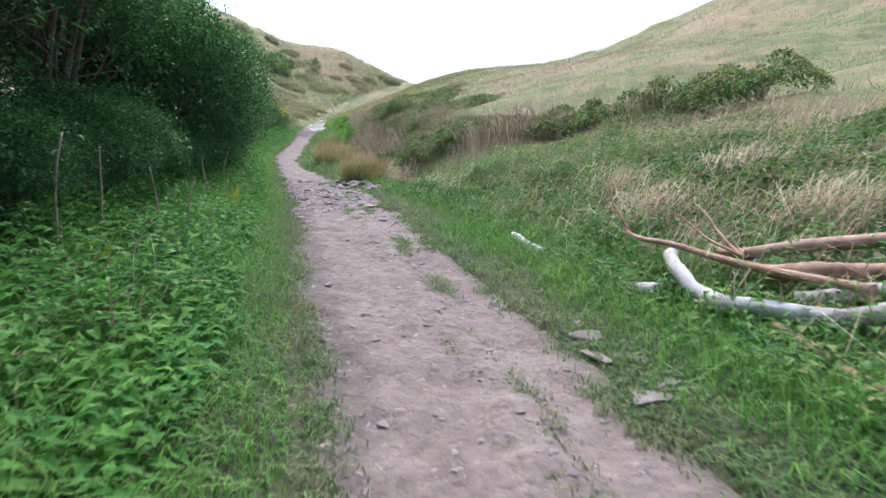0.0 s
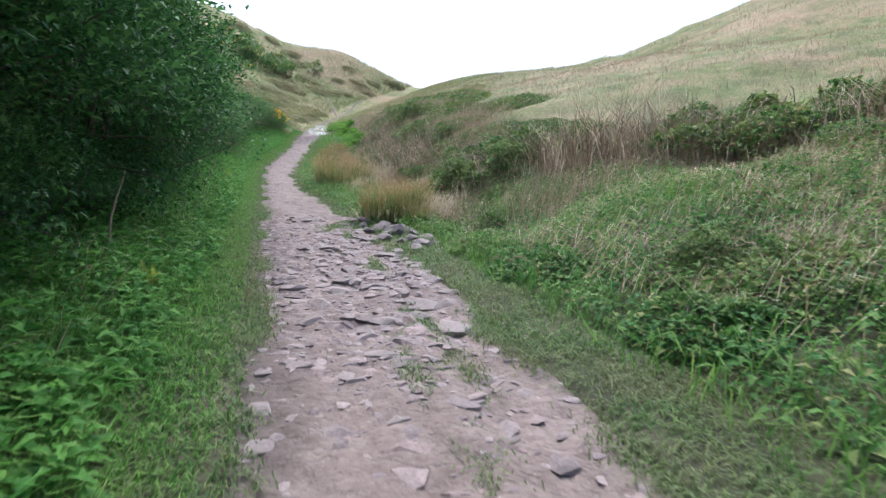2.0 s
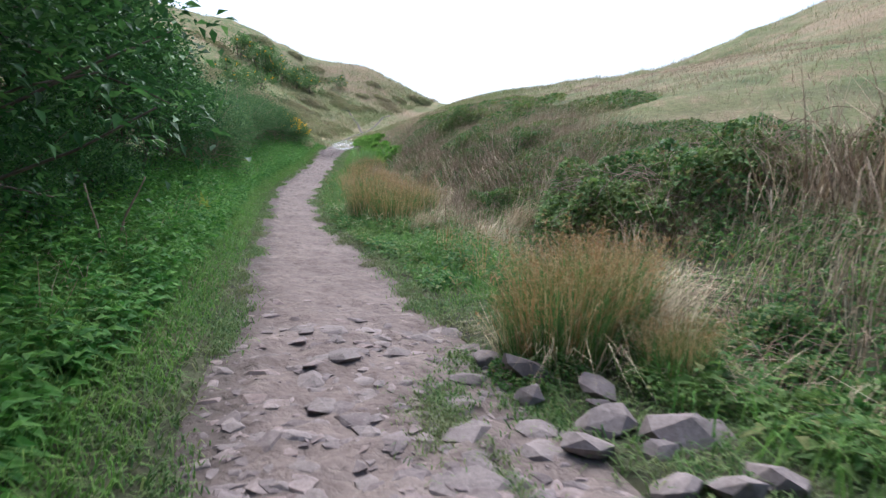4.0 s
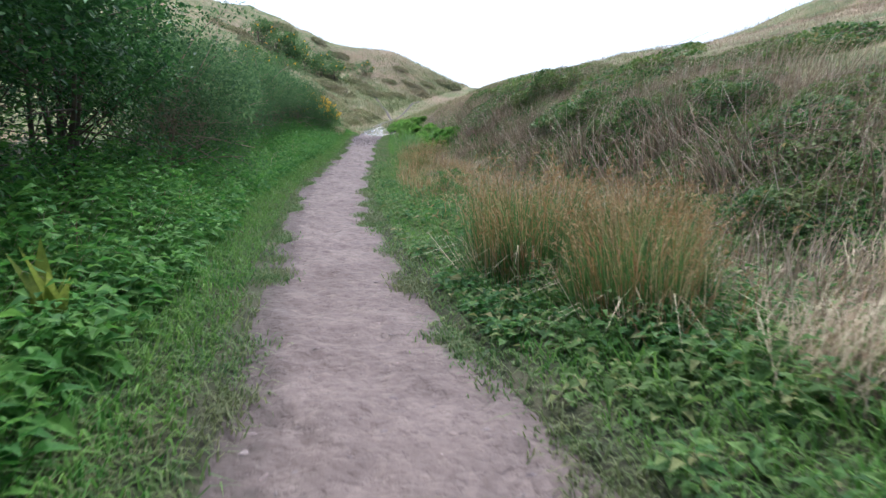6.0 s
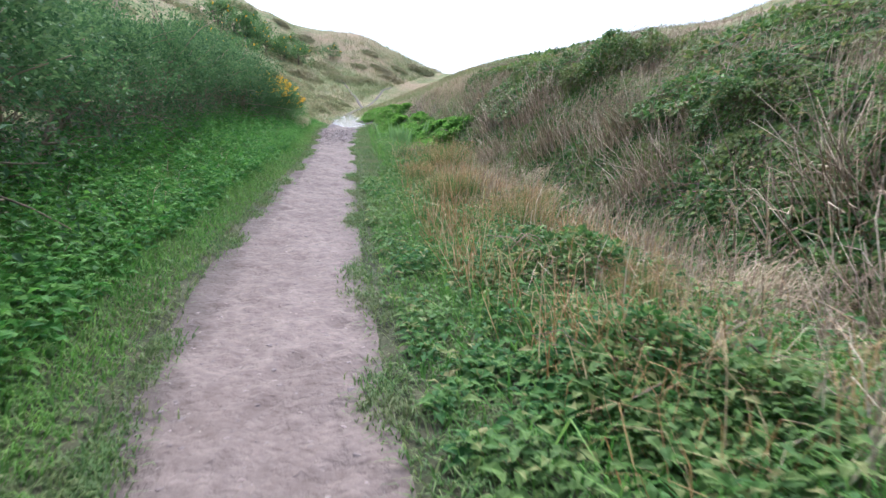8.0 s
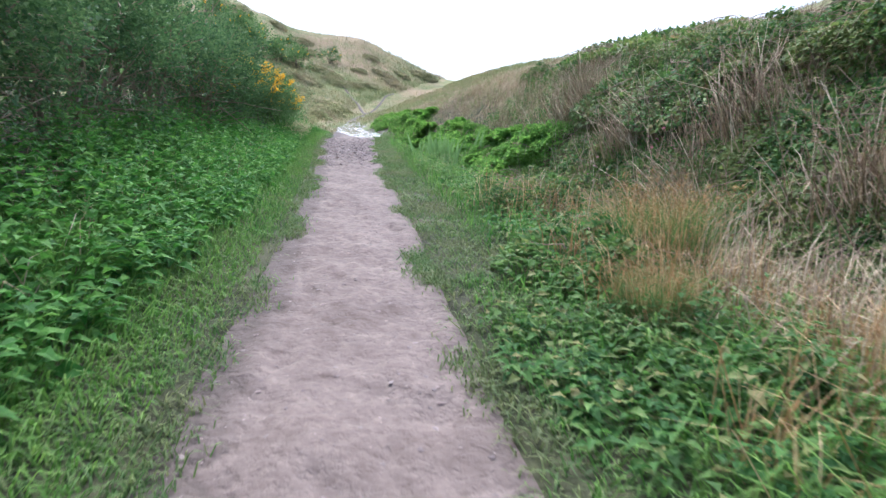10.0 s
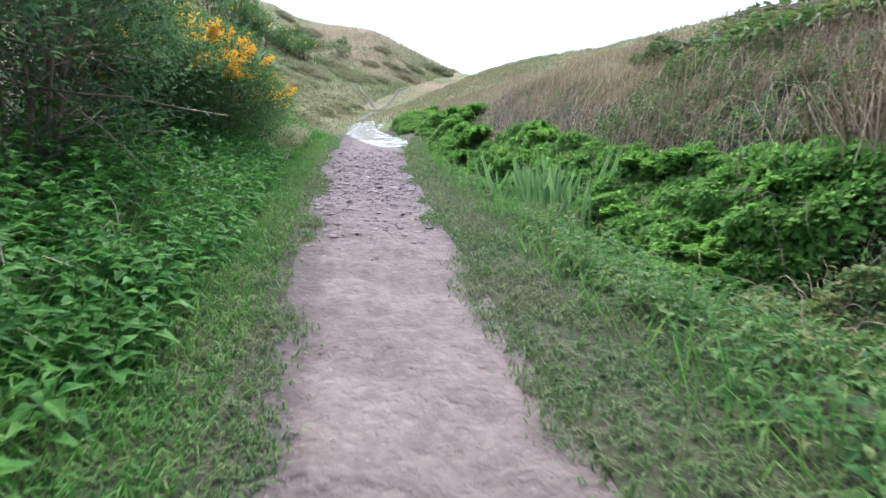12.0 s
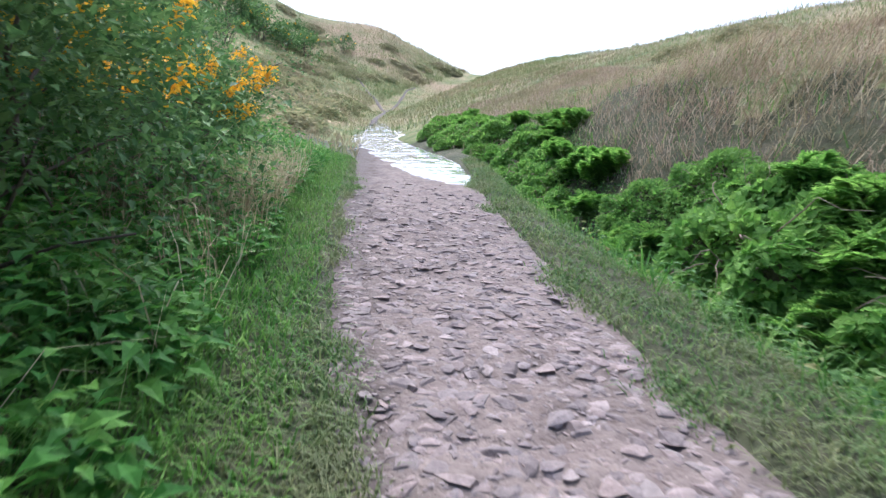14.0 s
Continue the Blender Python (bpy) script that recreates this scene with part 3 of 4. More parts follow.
def pool_points():
    ys, t = np.arange(12.4, 14.7, 0.08), np.linspace(-0.5, 0.5, 12)
    w = 0.75 * np.sin(np.clip((ys - 12.4) / 2.25, 0, 1) * math.pi) ** 0.5
    x = 2.65 + 0.1 * waves(ys * 0, ys, 1.4, 35)[:, None] + w[:, None] * t
    y = np.repeat(ys[:, None], 12, 1)
    return np.stack([x, y, 0 * x + float(land(2.7, 13.6)) + 0.09], -1)


pool = new("pool", sheet_points("pool", pool_points(), M_WATER))
tagged(pool, "small dark pool of still water in the ditch", "pool", kind="structure")


def trail(points, width):
    p = np.array(points, float)
    ys = np.arange(p[0, 1], p[-1, 1], 0.5)
    xc, w = bend(ys, p[:, 1], p[:, 0]), width * (1 + 0.3 * waves(ys * 0, ys, 5.0, 41))
    x = xc[:, None] + w[:, None] * np.linspace(-0.5, 0.5, 6)
    y = np.repeat(ys[:, None], 6, 1)
    return tagged(new("trail", sheet_points("trail", np.stack([x, y, land(x, y) + 0.05 - 0.1 * (np.abs(np.linspace(-1, 1, 6)) > 0.9)], -1), M_PATH)), "narrow worn trail climbing the grassy hillside", "trail", kind="structure")


trail([(2.4, 66), (3.4, 75), (6.0, 92), (6.0, 101), (4.9, 110), (4.2, 117), (3.6, 122)], 0.42)
trail([(6.0, 92), (7.7, 98.4), (10.9, 112.7), (13.0, 118)], 0.4)

# ---- hedge and gorse beside the path ----
HEDGE = "bushes of the hedge beside the path"
hedge_tall = shrub("hedge_shrub", "tall dark green hawthorn bush over bare lower stems", 21, 3.3, 1.35, 26000, 0.058, M_HEDGE, "shrub", HEDGE, 0.3, 0, 40)
hedge_wide = shrub("hedge_shrub", "dense dark green hedge bush with leaves to the ground", 22, 2.5, 1.2, 23000, 0.056, M_HEDGE, "shrub", HEDGE, 0.12, 0, 30)
hedge_low = shrub("hedge_shrub", "low dark green hedge bush with leaves to the ground", 23, 1.75, 1.05, 15000, 0.05, M_HEDGE, "shrub", HEDGE, 0.15, 0, 30)
M_THORN = leaf_material("blackthorn_leaves", [(0, (0.04, 0.09, 0.032)), (0.6, (0.085, 0.158, 0.053)), (1, (0.16, 0.24, 0.088))], 0.6, 0.4)
thorn = shrub("blackthorn_bush", "grey green blackthorn with pale bare twigs at its foot", 25, 1.75, 1.05, 13000, 0.05, M_THORN, "shrub", "blackthorn bushes beside the path", 0.3, 0, 60, M_CANE)
gorse = shrub("gorse_bush", "spiny dark gorse bush with bright yellow blossom", 24, 1.45, 0.95, 21000, 0.042, M_GORSE, "gorse", "gorse bushes on the bank", 0.1, 9000, 30)
hedge_tall.matrix_basis = put(hedge_tall, -2.55, 4.0, 0)
hedge_wide.matrix_basis = put(hedge_wide, -1.85, 9.2, 40)
hedge_low.matrix_basis = put(hedge_low, -2.2, 0.4, 0, 0.8)
thorn.matrix_basis = put(thorn, -2.45, 24.6, 0)
gorse.matrix_basis = put(gorse, -1.35, 41.9, 0)
for src, x, y, turn, size in (
    (hedge_tall, -3.2, 1.6, 80, 1.0), (hedge_tall, -2.45, 6.3, 140, 1.05), (hedge_tall, -2.9, 8.3, 200, 1.0), (hedge_tall, -2.5, 11.0, 60, 0.98),
    (hedge_wide, -1.8, 11.6, 120, 1.05), (hedge_wide, -2.0, 13.9, 200, 1.05), (hedge_tall, -3.0, 14.2, 270, 0.95), (hedge_wide, -2.05, 16.2, 300, 1.05),
    (hedge_wide, -2.15, 18.4, 20, 0.95), (hedge_wide, -2.3, 20.6, 80, 0.9), (hedge_wide, -2.4, 22.6, 160, 0.85), (thorn, -2.35, 26.6, 90, 1.05),
    (thorn, -2.5, 28.5, 200, 0.95), (thorn, -2.45, 30.4, 300, 0.95), (thorn, -2.3, 32.5, 40, 1.0), (thorn, -2.2, 34.6, 150, 1.05), (thorn, -2.1, 36.6, 260, 1.1),
    (thorn, -1.95, 38.5, 330, 1.05), (thorn, -2.3, 40.2, 120, 1.0), (hedge_wide, -4.2, 3.6, 10, 1.3), (hedge_wide, -4.4, 6.4, 90, 1.35), (hedge_wide, -4.4, 9.4, 170, 1.3), (hedge_wide, -4.3, 12.4, 250, 1.25), (hedge_wide, -4.6, 0.8, 200, 1.3), (hedge_wide, -4.1, 15.4, 310, 1.15), (hedge_wide, -3.9, 18.0, 10, 0.9), (thorn, -4.0, 24, 10, 1.1), (thorn, -3.9, 34, 70, 1.1), (thorn, -3.6, 39, 170, 1.1)):
    copy_thing(src, put(src, x - (0.3 if 15 < y < 37 else 0), y, turn, size))
for k in range(14):
    y = 1.6 + 1.25 * k
    size = 0.68 + 0.1 * math.sin(k * 2.3)
    x = float(np.interp(y, [1, 3.6, 5.7, 8.6, 10, 14.5, 16, 18.4], [-1.5, -1.3, -1.05, -1.14, -1.1, -1.32, -1.36, -1.75])) - 0.92 * size
    copy_thing(hedge_low, put(hedge_low, x, y, k * 77.0, size))
for x, y, turn, size in ((-1.75, 40.9, 100, 0.95), (-1.15, 43.6, 200, 0.8), (-1.3, 45.6, 300, 0.6), (-2.4, 43.2, 30, 1.1)):
    copy_thing(gorse, put(gorse, x, y, turn, size))

# ---- brambles, rushes, reeds, ferns on the other side ----
BRAMBLE = "bramble mounds on the bank"
bramble = mound("bramble_mound", "mound of dark green bramble leaves over dry canes", 51, 0.85, 1.1, 4200, 0.075, BRAMBLE)
bramble.matrix_basis = lay(bramble, 4.6, 17.4, 0, 1.1)
for x, y, turn, size in ((4.3, 19.0, 60, 0.9), (7.6, 12.8, 30, 1.15), (7.0, 14.0, 210, 1.1), (8.3, 11.4, 100, 1.05), (9.0, 10.0, 250, 1.0), (3.1, 9.2, 130, 0.42), (3.4, 7.4, 260, 0.42), (5.3, 17.5, 140, 1.0), (6.3, 15.9, 60, 0.95), (4.0, 18.2, 330, 0.9), (4.3, 25.8, 80, 0.6), (4.9, 24.2, 10, 0.55),
                         (4.7, 28.2, 300, 0.6), (5.6, 33.0, 170, 0.85), (5.2, 34.6, 220, 0.75), (5.4, 36.6, 70, 0.65), (5.7, 38.4, 150, 0.5), (5.3, 41.4, 260, 0.45), (6.0, 43.4, 330, 0.5), (2.6, 35.2, 45, 0.55), (2.0, 33.6, 190, 0.5), (2.9, 36.6, 280, 0.6), (3.4, 21.8, 45, 0.6), (3.0, 14.6, 90, 0.55)):
    copy_thing(bramble, lay(bramble, x, y, turn, size))
low_bramble = mound("bramble_mat", "low mat of yellowish green bramble leaves on the bank", 52, 0.34, 1.25, 3400, 0.075, "bramble mats on the bank", 30)
low_bramble.matrix_basis = lay(low_bramble, 4.2, 23.0, 0)
rb = np.random.default_rng(53)
for k in range(34):
    y = 19.5 + 17 * rb.random()
    copy_thing(low_bramble, lay(low_bramble, rb.uniform(3.5, 8.0), y, rb.uniform(0, 360), rb.uniform(0.7, 1.15)))
for x, y, turn, size in ((8.4, 41.6, 20, 2.2), (9.9, 43.0, 110, 2.0), (7.2, 40.0, 230, 1.6), (6.9, 37.2, 40, 1.4), (7.4, 33.8, 140, 1.5), (6.8, 30.6, 60, 1.4)):
    copy_thing(low_bramble, lay(low_bramble, x, y, turn, size))
for k in range(24):
    copy_thing(low_bramble, lay(low_bramble, rb.uniform(2.6, 4.4), rb.uniform(19, 31), rb.uniform(0, 360), rb.uniform(0.5, 0.85)))
for k in range(16):
    copy_thing(low_bramble, lay(low_bramble, rb.uniform(3.1, 4.4), rb.uniform(28, 37), rb.uniform(0, 360), rb.uniform(0.55, 0.9)))
for k in range(12):
    copy_thing(low_bramble, lay(low_bramble, rb.uniform(3.2, 7.5), rb.uniform(1.5, 13), rb.uniform(0, 360), rb.uniform(0.6, 0.9)))
herb_mound = mound("leafy_clump", "fresh green leafy bramble clump on the verge", 55, 0.5, 0.8, 2600, 0.07, "leafy clumps by the verge", 14, M_WEED)
herb_mound.matrix_basis = lay(herb_mound, 2.35, 34.6, 0)
for x, y, turn, size in ((2.5, 36.2, 70, 0.7), (1.5, 31.5, 160, 0.8), (1.15, 24.4, 200, 0.7), (1.5, 26.2, 20, 0.8), (2.4, 29.0, 90, 0.9), (2.5, 15.0, 300, 0.7), (2.9, 13.6, 120, 0.75), (2.2, 10.3, 30, 0.6), (2.4, 8.4, 230, 0.55), (1.15, 13.75, 60, 0.3), (1.75, 13.45, 150, 0.4), (2.15, 13.0, 240, 0.5), (2.3, 12.2, 330, 0.5), (2.0, 11.4, 20, 0.5), (3.2, 12.6, 100, 0.6), (1.1, 20.0, 45, 0.3), (0.75, 20.75, 130, 0.25), (2.3, 32.6, 80, 0.75), (2.7, 33.2, 10, 0.8)):
    copy_thing(herb_mound, lay(herb_mound, x, y, turn, size))

RUSH = "rush tussocks beside the path"
rush = tussock("rush_tussock", "rush tussock, green below with russet dry tips", 61, 0.82, 0.36, 900, 420, RUSH)
rush.matrix_basis = put(rush, 0.95, 20.45, 0, 1.0)
for x, y, turn, size in ((1.2, 19.5, 90, 0.85), (1.6, 20.3, 200, 0.9), (1.3, 13.95, 320, 0.75), (1.4, 28.9, 15, 0.7), (1.75, 27.6, 75, 0.6), (1.6, 25.4, 175, 0.45), (1.62, 14.2, 40, 0.85), (1.9, 14.6, 140, 0.8), (1.75, 13.6, 250, 0.45), (1.9, 31.5, 10, 0.85), (2.2, 31.9, 120, 0.7), (1.3, 30.6, 220, 0.45), (2.2, 28.6, 70, 0.6)):
    copy_thing(rush, put(rush, x, y, turn, size))

straw = thing("straw_clump", "pale dry grass lodged flat across the bank", "dry grass", "lodged dry grass on the bank")
rw = np.random.default_rng(66)
n = 280
part("straw_tuft", blades(rw, np.stack([rw.normal(0, 0.12, n), rw.normal(0, 0.2, n), rw.uniform(0, 0.12, n)], 1), rw.uniform(0.25, 0.6, n), 0.006, rw.uniform(0.6, 2.1, n), 0.5, rw.normal(-0.15, 0.75, n)), M_DRY, straw)["kind"] = "stuff"
straw.matrix_basis = put(straw, 1.85, 14.3, 0, 1.0)
for x, y, turn, size in ((2.15, 14.8, 10, 1.1), (2.3, 15.7, -20, 1.0), (2.3, 21.4, 20, 0.7), (2.3, 22.5, -10, 1.1), (2.6, 23.6, 15, 1.0), (2.7, 25.9, -15, 1.0), (2.9, 28.6, 25, 1.0), (2.0, 17.8, 30, 0.9), (1.4, 18.6, 0, 0.8), (2.7, 29.8, 0, 1.0), (3.2, 30.9, 20, 1.0), (3.4, 18.6, 30, 1.0), (3.2, 20.0, -10, 1.1), (3.0, 4.6, 20, 1.0), (3.6, 3.4, 0, 1.0), (3.4, 5.8, -20, 1.0), (4.2, 5.0, 10, 1.1)):
    copy_thing(straw, put(straw, x, y, turn, size))

REED = "clumps of dead reeds on the bank"
reed = stalks("dead_reed_clump", "clump of dead tan reed stalks, standing and broken", 71, 1.0, 0.6, 110, REED)
reed.matrix_basis = lay(reed, 5.4, 16.0, 0, 1.25, 0.4)
for x, y, turn, size in ((6.5, 13.2, 90, 0.8), (6.9, 12.7, 190, 0.75), (7.3, 12.1, 290, 0.8), (5.0, 17.2, 120, 0.8), (5.7, 15.5, 30, 1.3), (6.0, 15.0, 160, 1.25), (6.4, 14.3, 250, 1.15), (5.2, 16.6, 200, 0.9), (4.6, 20.6, 20, 0.8), (3.3, 23.6, 310, 0.8), (3.4, 33.4, 200, 0.7), (6.1, 14.6, 70, 0.9), (6.7, 14.0, 10, 0.85), (7.4, 11.4, 120, 0.8), (3.9, 22.6, 200, 0.9), (4.2, 24.2, 300, 0.9), (3.8, 26.0, 40, 0.95), (3.6, 28.4, 140, 0.75), (4.1, 29.9, 240, 0.8), (3.9, 31.6, 340, 0.8), (4.4, 33.6, 80, 0.85), (4.0, 35.2, 180, 0.75), (4.4, 37.4, 290, 0.9), (4.0, 17.0, 30, 0.7),
                         (2.9, 25.0, 110, 0.7), (3.0, 22.0, 260, 0.7), (-1.2, 43.2, 140, 0.6), (-0.9, 45.6, 30, 0.55), (2.9, 16.4, 150, 0.75)):
    copy_thing(reed, lay(reed, x, y, turn, size, 0.4))

frond_meshes = [frond_mesh(k) for k in (1, 2, 3)]
fern = thing("fern_clump", "lush bright green fern clump growing out of the ditch", "fern", "ferns along the ditch")
rf = np.random.default_rng(81)
for k in range(13):
    ob = new("frond", frond_meshes[k % 3])
    ob.parent = fern
    ob.matrix_basis = pose(0, 0, 0, 0, -5 - 50 * rf.random(), k * 137.5) @ Matrix.Scale(rf.uniform(0.75, 1.15), 4)
fern.matrix_basis = put(fern, 3.3, 42.6, 0, 1.0)
for k in range(120):
    y = 37.6 + 20 * rf.random() ** 1.2
    x = rf.uniform(2.85, 3.75) + (0.9 * rf.random() if y > 48 else 0)
    copy_thing(fern, put(fern, x, y, rf.uniform(0, 360), rf.uniform(0.5, 0.78) if y < 48 else rf.uniform(0.45, 0.65)))

fill = mound("leafy_clump", "bright green leafy growth filling the ditch", 56, 0.62, 0.85, 3600, 0.085, "leafy growth in the ditch", 12, M_FERN)
fill.matrix_basis = lay(fill, 3.3, 43.4, 0)
for k in range(40):
    y = 37.6 + 18 * rf.random() ** 1.15
    copy_thing(fill, lay(fill, rf.uniform(2.9, 3.8), y, rf.uniform(0, 360), rf.uniform(0.5, 0.8)))
iris_leaf = mesh_of("leaf", *joined([blades(np.random.default_rng(5), np.array([[0, 0, -0.02], [0.012, 0.004, -0.02]]), 0.7, 0.036, 0.1, 0.2, np.array([0.3, 0.5]))]), M_IRIS, False)
iris = thing("iris_clump", "clump of upright pale green sword-shaped iris leaves", "iris", "irises at the ditch's edge")
for k in range(12):
    ob = new("leaf", iris_leaf)
    ob.parent = iris
    ob.matrix_basis = pose(rf.normal(0, 0.1), rf.normal(0, 0.1), 0, rf.normal(0, 10), rf.normal(0, 10), rf.uniform(0, 360)) @ Matrix.Scale(rf.uniform(0.7, 1.1), 4)
iris.matrix_basis = put(iris, 2.36, 40.1, 0, 1.2, 0.1)
for x, y, s in ((2.5, 39.85, 1.25), (2.36, 39.5, 1.05), (2.56, 40.4, 1.15), (2.25, 40.5, 0.7), (2.56, 39.3, 1.0), (2.3, 39.8, 0.9), (2.48, 40.15, 1.2)):
    copy_thing(iris, put(iris, x, y, x * 900, s, 0.1))

# ---- undergrowth, verge turf and hill grass ----


def scatter(r, n, y0, y1, off0, off1, side):
    """Points off the path's edge, on the land."""
    y = r.uniform(y0, y1, n)
    d = r.uniform(off0, off1, n)
    x = left_edge(y) - d if side < 0 else right_edge(y) + d
    return x, y, d


def clear(x, y):
    """Where no path, stream or trail lies."""
    way = (x > left_edge(y) - 0.05) & (x < right_edge(y) + 0.05) & (y < 60)
    for p in (([66, 75, 92, 101, 110, 117, 122], [2.4, 3.4, 6.0, 6.0, 4.9, 4.2, 3.6]), ([92, 98.4, 112.7, 118], [6.0, 7.7, 10.9, 13.0])):
        way = way | ((np.abs(x - np.interp(y, *p)) < 0.22) & (y > p[0][0]) & (y < p[0][-1]))
    return ~way


def on_land(x, y, up=0.0):
    return np.stack([x, y, land(x, y) + up], 1)


def herbs(r, x, y, tall, leaf, each):
    """Upright leafy weeds: leaves in tiers up a stem."""
    base = np.repeat(on_land(x, y), each, 0)
    n = len(base)
    s = np.tile(np.linspace(0.15, 1, each), len(x))
    h = np.repeat(tall * r.uniform(0.5, 1.2, len(x)), each)
    a = np.tile(np.arange(each) * 2.4, len(x)) + np.repeat(r.uniform(0, 6.28, len(x)), each)
    lean = np.repeat(r.normal(0, 0.2, (len(x), 2)), each, 0) * (h * s)[:, None]
    pos = base + np.stack([np.cos(a) * 0.015 + lean[:, 0], np.sin(a) * 0.015 + lean[:, 1], h * s], 1)
    way = np.stack([np.cos(a), np.sin(a), 0.25 + 0.5 * (s - 0.5) + r.normal(0, 0.2, n)], 1)
    size = leaf * r.uniform(0.7, 1.25, n) * (1.25 - 0.55 * s)
    return leaves(r, pos, way, size, size * 0.52, 0.4, 0.15, True)


r1 = np.random.default_rng(101)
x, y, d = scatter(r1, 7600, -1.5, 48, 0.4, 2.1, -1)
stuff("nettles", herbs(r1, x, y, 0.08 + (0.2 + 0.16 * step(13, 17, y)) * np.clip(d, 0, 1.35), 0.1, 11), M_HERB, "fresh green nettles and weeds below the hedge", "undergrowth")
x, y, d = scatter(r1, 105000, -1.5, 50, 0.08, 1.5, -1)
stuff("long_grass", blades(r1, on_land(x, y), r1.uniform(0.5, 1.2, len(x)) * np.clip(0.03 + 0.26 * d, 0.04, 0.27), 0.009, r1.uniform(0.5, 1.7, len(x)), 0.8), M_GRASS, "lush green grass on the path's edge", "grass")
soups = []
for side in (-1, 1):
    x, y, d = scatter(r1, 170000, -1.5, 50, -0.06, 0.8 if side < 0 else 1.1, side)
    d = d - (0.1 + 0.08 * waves(x, y, 0.8, 8) if side < 0 else 0.05 * waves(x, y, 0.7, 8))
    keep = r1.random(len(x)) < np.clip(0.45 + 2.2 * (d + 0.06), 0, 1) * np.clip(0.75 + 0.5 * waves(x, y, 0.9, 7), 0.2, 1)
    x, y, d = x[keep], y[keep], d[keep]
    soups.append(blades(r1, on_land(x, y, -0.005), r1.uniform(0.022, 0.075, len(x)), 0.009, r1.uniform(0.7, 2.4, len(x)), 0.6))
stuff("verge_turf", joined(soups), M_TURF, "short trodden turf along both edges of the path", "turf")
# tufts along the middle of the rutted stretch
yt = r1.uniform(0, 14.5, 26)
xt = left_edge(yt) + (right_edge(yt) - left_edge(yt)) * r1.normal(0.66, 0.07, 26)
pick = r1.integers(0, 26, 9000)
px, py = xt[pick] + r1.normal(0, 0.05, 9000), yt[pick] + r1.normal(0, 0.17, 9000)
# tufts that break the path's two edges
side = r1.random(620) < 0.5
yt = r1.uniform(-1, 47, 620)
xt = np.where(side, left_edge(yt) - 0.02 + np.abs(r1.normal(0, 0.04, 620)), right_edge(yt) + 0.02 - np.abs(r1.normal(0, 0.06, 620)))
keep = waves(xt, yt, 1.3, 72) > r1.uniform(-0.5, 0.6, 620)
xt, yt = xt[keep], yt[keep]
pick = r1.integers(0, len(xt), 52000)
ex, ey = xt[pick] + r1.normal(0, 0.055, 52000), yt[pick] + r1.normal(0, 0.11, 52000)
stuff("edge_grass", blades(r1, np.stack([ex, ey, bend(ey, _PY, _PZ) - 0.03], 1), r1.uniform(0.03, 0.065, 52000), 0.007, r1.uniform(0.4, 1.9, 52000), 0.8), M_TURF, "ragged grass tufts creeping over the path's edges", "grass")
stuff("grass_tufts", blades(r1, np.stack([px, py, bend(py, _PY, _PZ) - 0.02], 1), r1.uniform(0.015, 0.045, 9000), 0.006, r1.uniform(0.6, 2.2, 9000), 0.8), M_TURF, "small grass tufts growing on the stony path", "grass")

r2 = np.random.default_rng(102)
x, y, d = scatter(r2, 2600, 15.5, 31, 0.12, 1.3, 1)
keep = waves(x, y, 0.9, 71) + 0.15 > r2.uniform(-0.7, 0.7, len(x))
x, y, d = x[keep], y[keep], d[keep]
stuff("weeds", herbs(r2, x, y, 0.08 + 0.14 * d, 0.075, 9), M_WEED, "low green weeds crowding the path's edge", "undergrowth")
x, y, d = scatter(r2, 16000, 15, 31.5, 0.12, 1.4, 1)
stuff("rank_grass", blades(r2, on_land(x, y), r2.uniform(0.5, 1.2, len(x)) * (0.06 + 0.12 * d), 0.008, r2.uniform(0.5, 1.7, len(x)), 0.8), M_GRASS, "green grass crowding the path's edge", "grass")
x, y, d = scatter(r2, 9500, -1.5, 50, 0.6, 4.6, 1)
keep = (y < 42) | (d < 1.6)
x, y, d = x[keep], y[keep], d[keep]
stuff("weeds", herbs(r2, x, y, 0.16 + 0.05 * np.clip(d, 0, 2), 0.085, 9), M_WEED, "tangled green weeds on the rough bank", "undergrowth")
x, y, d = scatter(r2, 40000, -1.5, 52, 0.4, 5.5, 1)
keep = (y < 27) | (d < 1.8) | (r2.random(len(x)) < 0.2)
x, y = x[keep], y[keep]
stuff("rank_grass", blades(r2, on_land(x, y), r2.uniform(0.12, 0.34, len(x)), 0.009, r2.uniform(0.4, 1.7, len(x)), 0.8), M_GRASS, "rank green grass on the rough bank", "grass")
y = r2.uniform(0.8, 6.5, 9000)
x = np.interp(y, [0.8, 3, 6.5], [2.0, 2.1, 2.05]) + r2.normal(0, 0.28, 9000) + 0.25 * (r2.random(9000) < 0.4)
stuff("long_grass", blades(r2, on_land(x, y), r2.uniform(0.06, 0.2, 9000), 0.009, r2.uniform(0.4, 1.6, 9000), 0.8), M_GRASS, "lush green grass growing round the driftwood", "grass")
x, y, d = scatter(r2, 52000, 2, 48, 0.9, 6.0, 1)
keep = waves(x, y, 2.4, 46) + 0.2 * (d - 2.2) - 0.9 * step(32, 34, y) * (d < 2.4) > r2.uniform(-0.7, 0.9, len(x))
x, y = x[keep], y[keep]
stuff("dead_stems", blades(r2, on_land(x, y, 0.02), r2.uniform(0.15, 0.42, len(x)), 0.008, r2.uniform(0.6, 2.2, len(x)), 0.7, r2.normal(-0.3, 0.9, len(x))), M_STALK, "brown dead stems matted over the bank", "dead stems")
x, y, d = scatter(r2, 42000, 13, 41, 1.1, 6.5, 1)
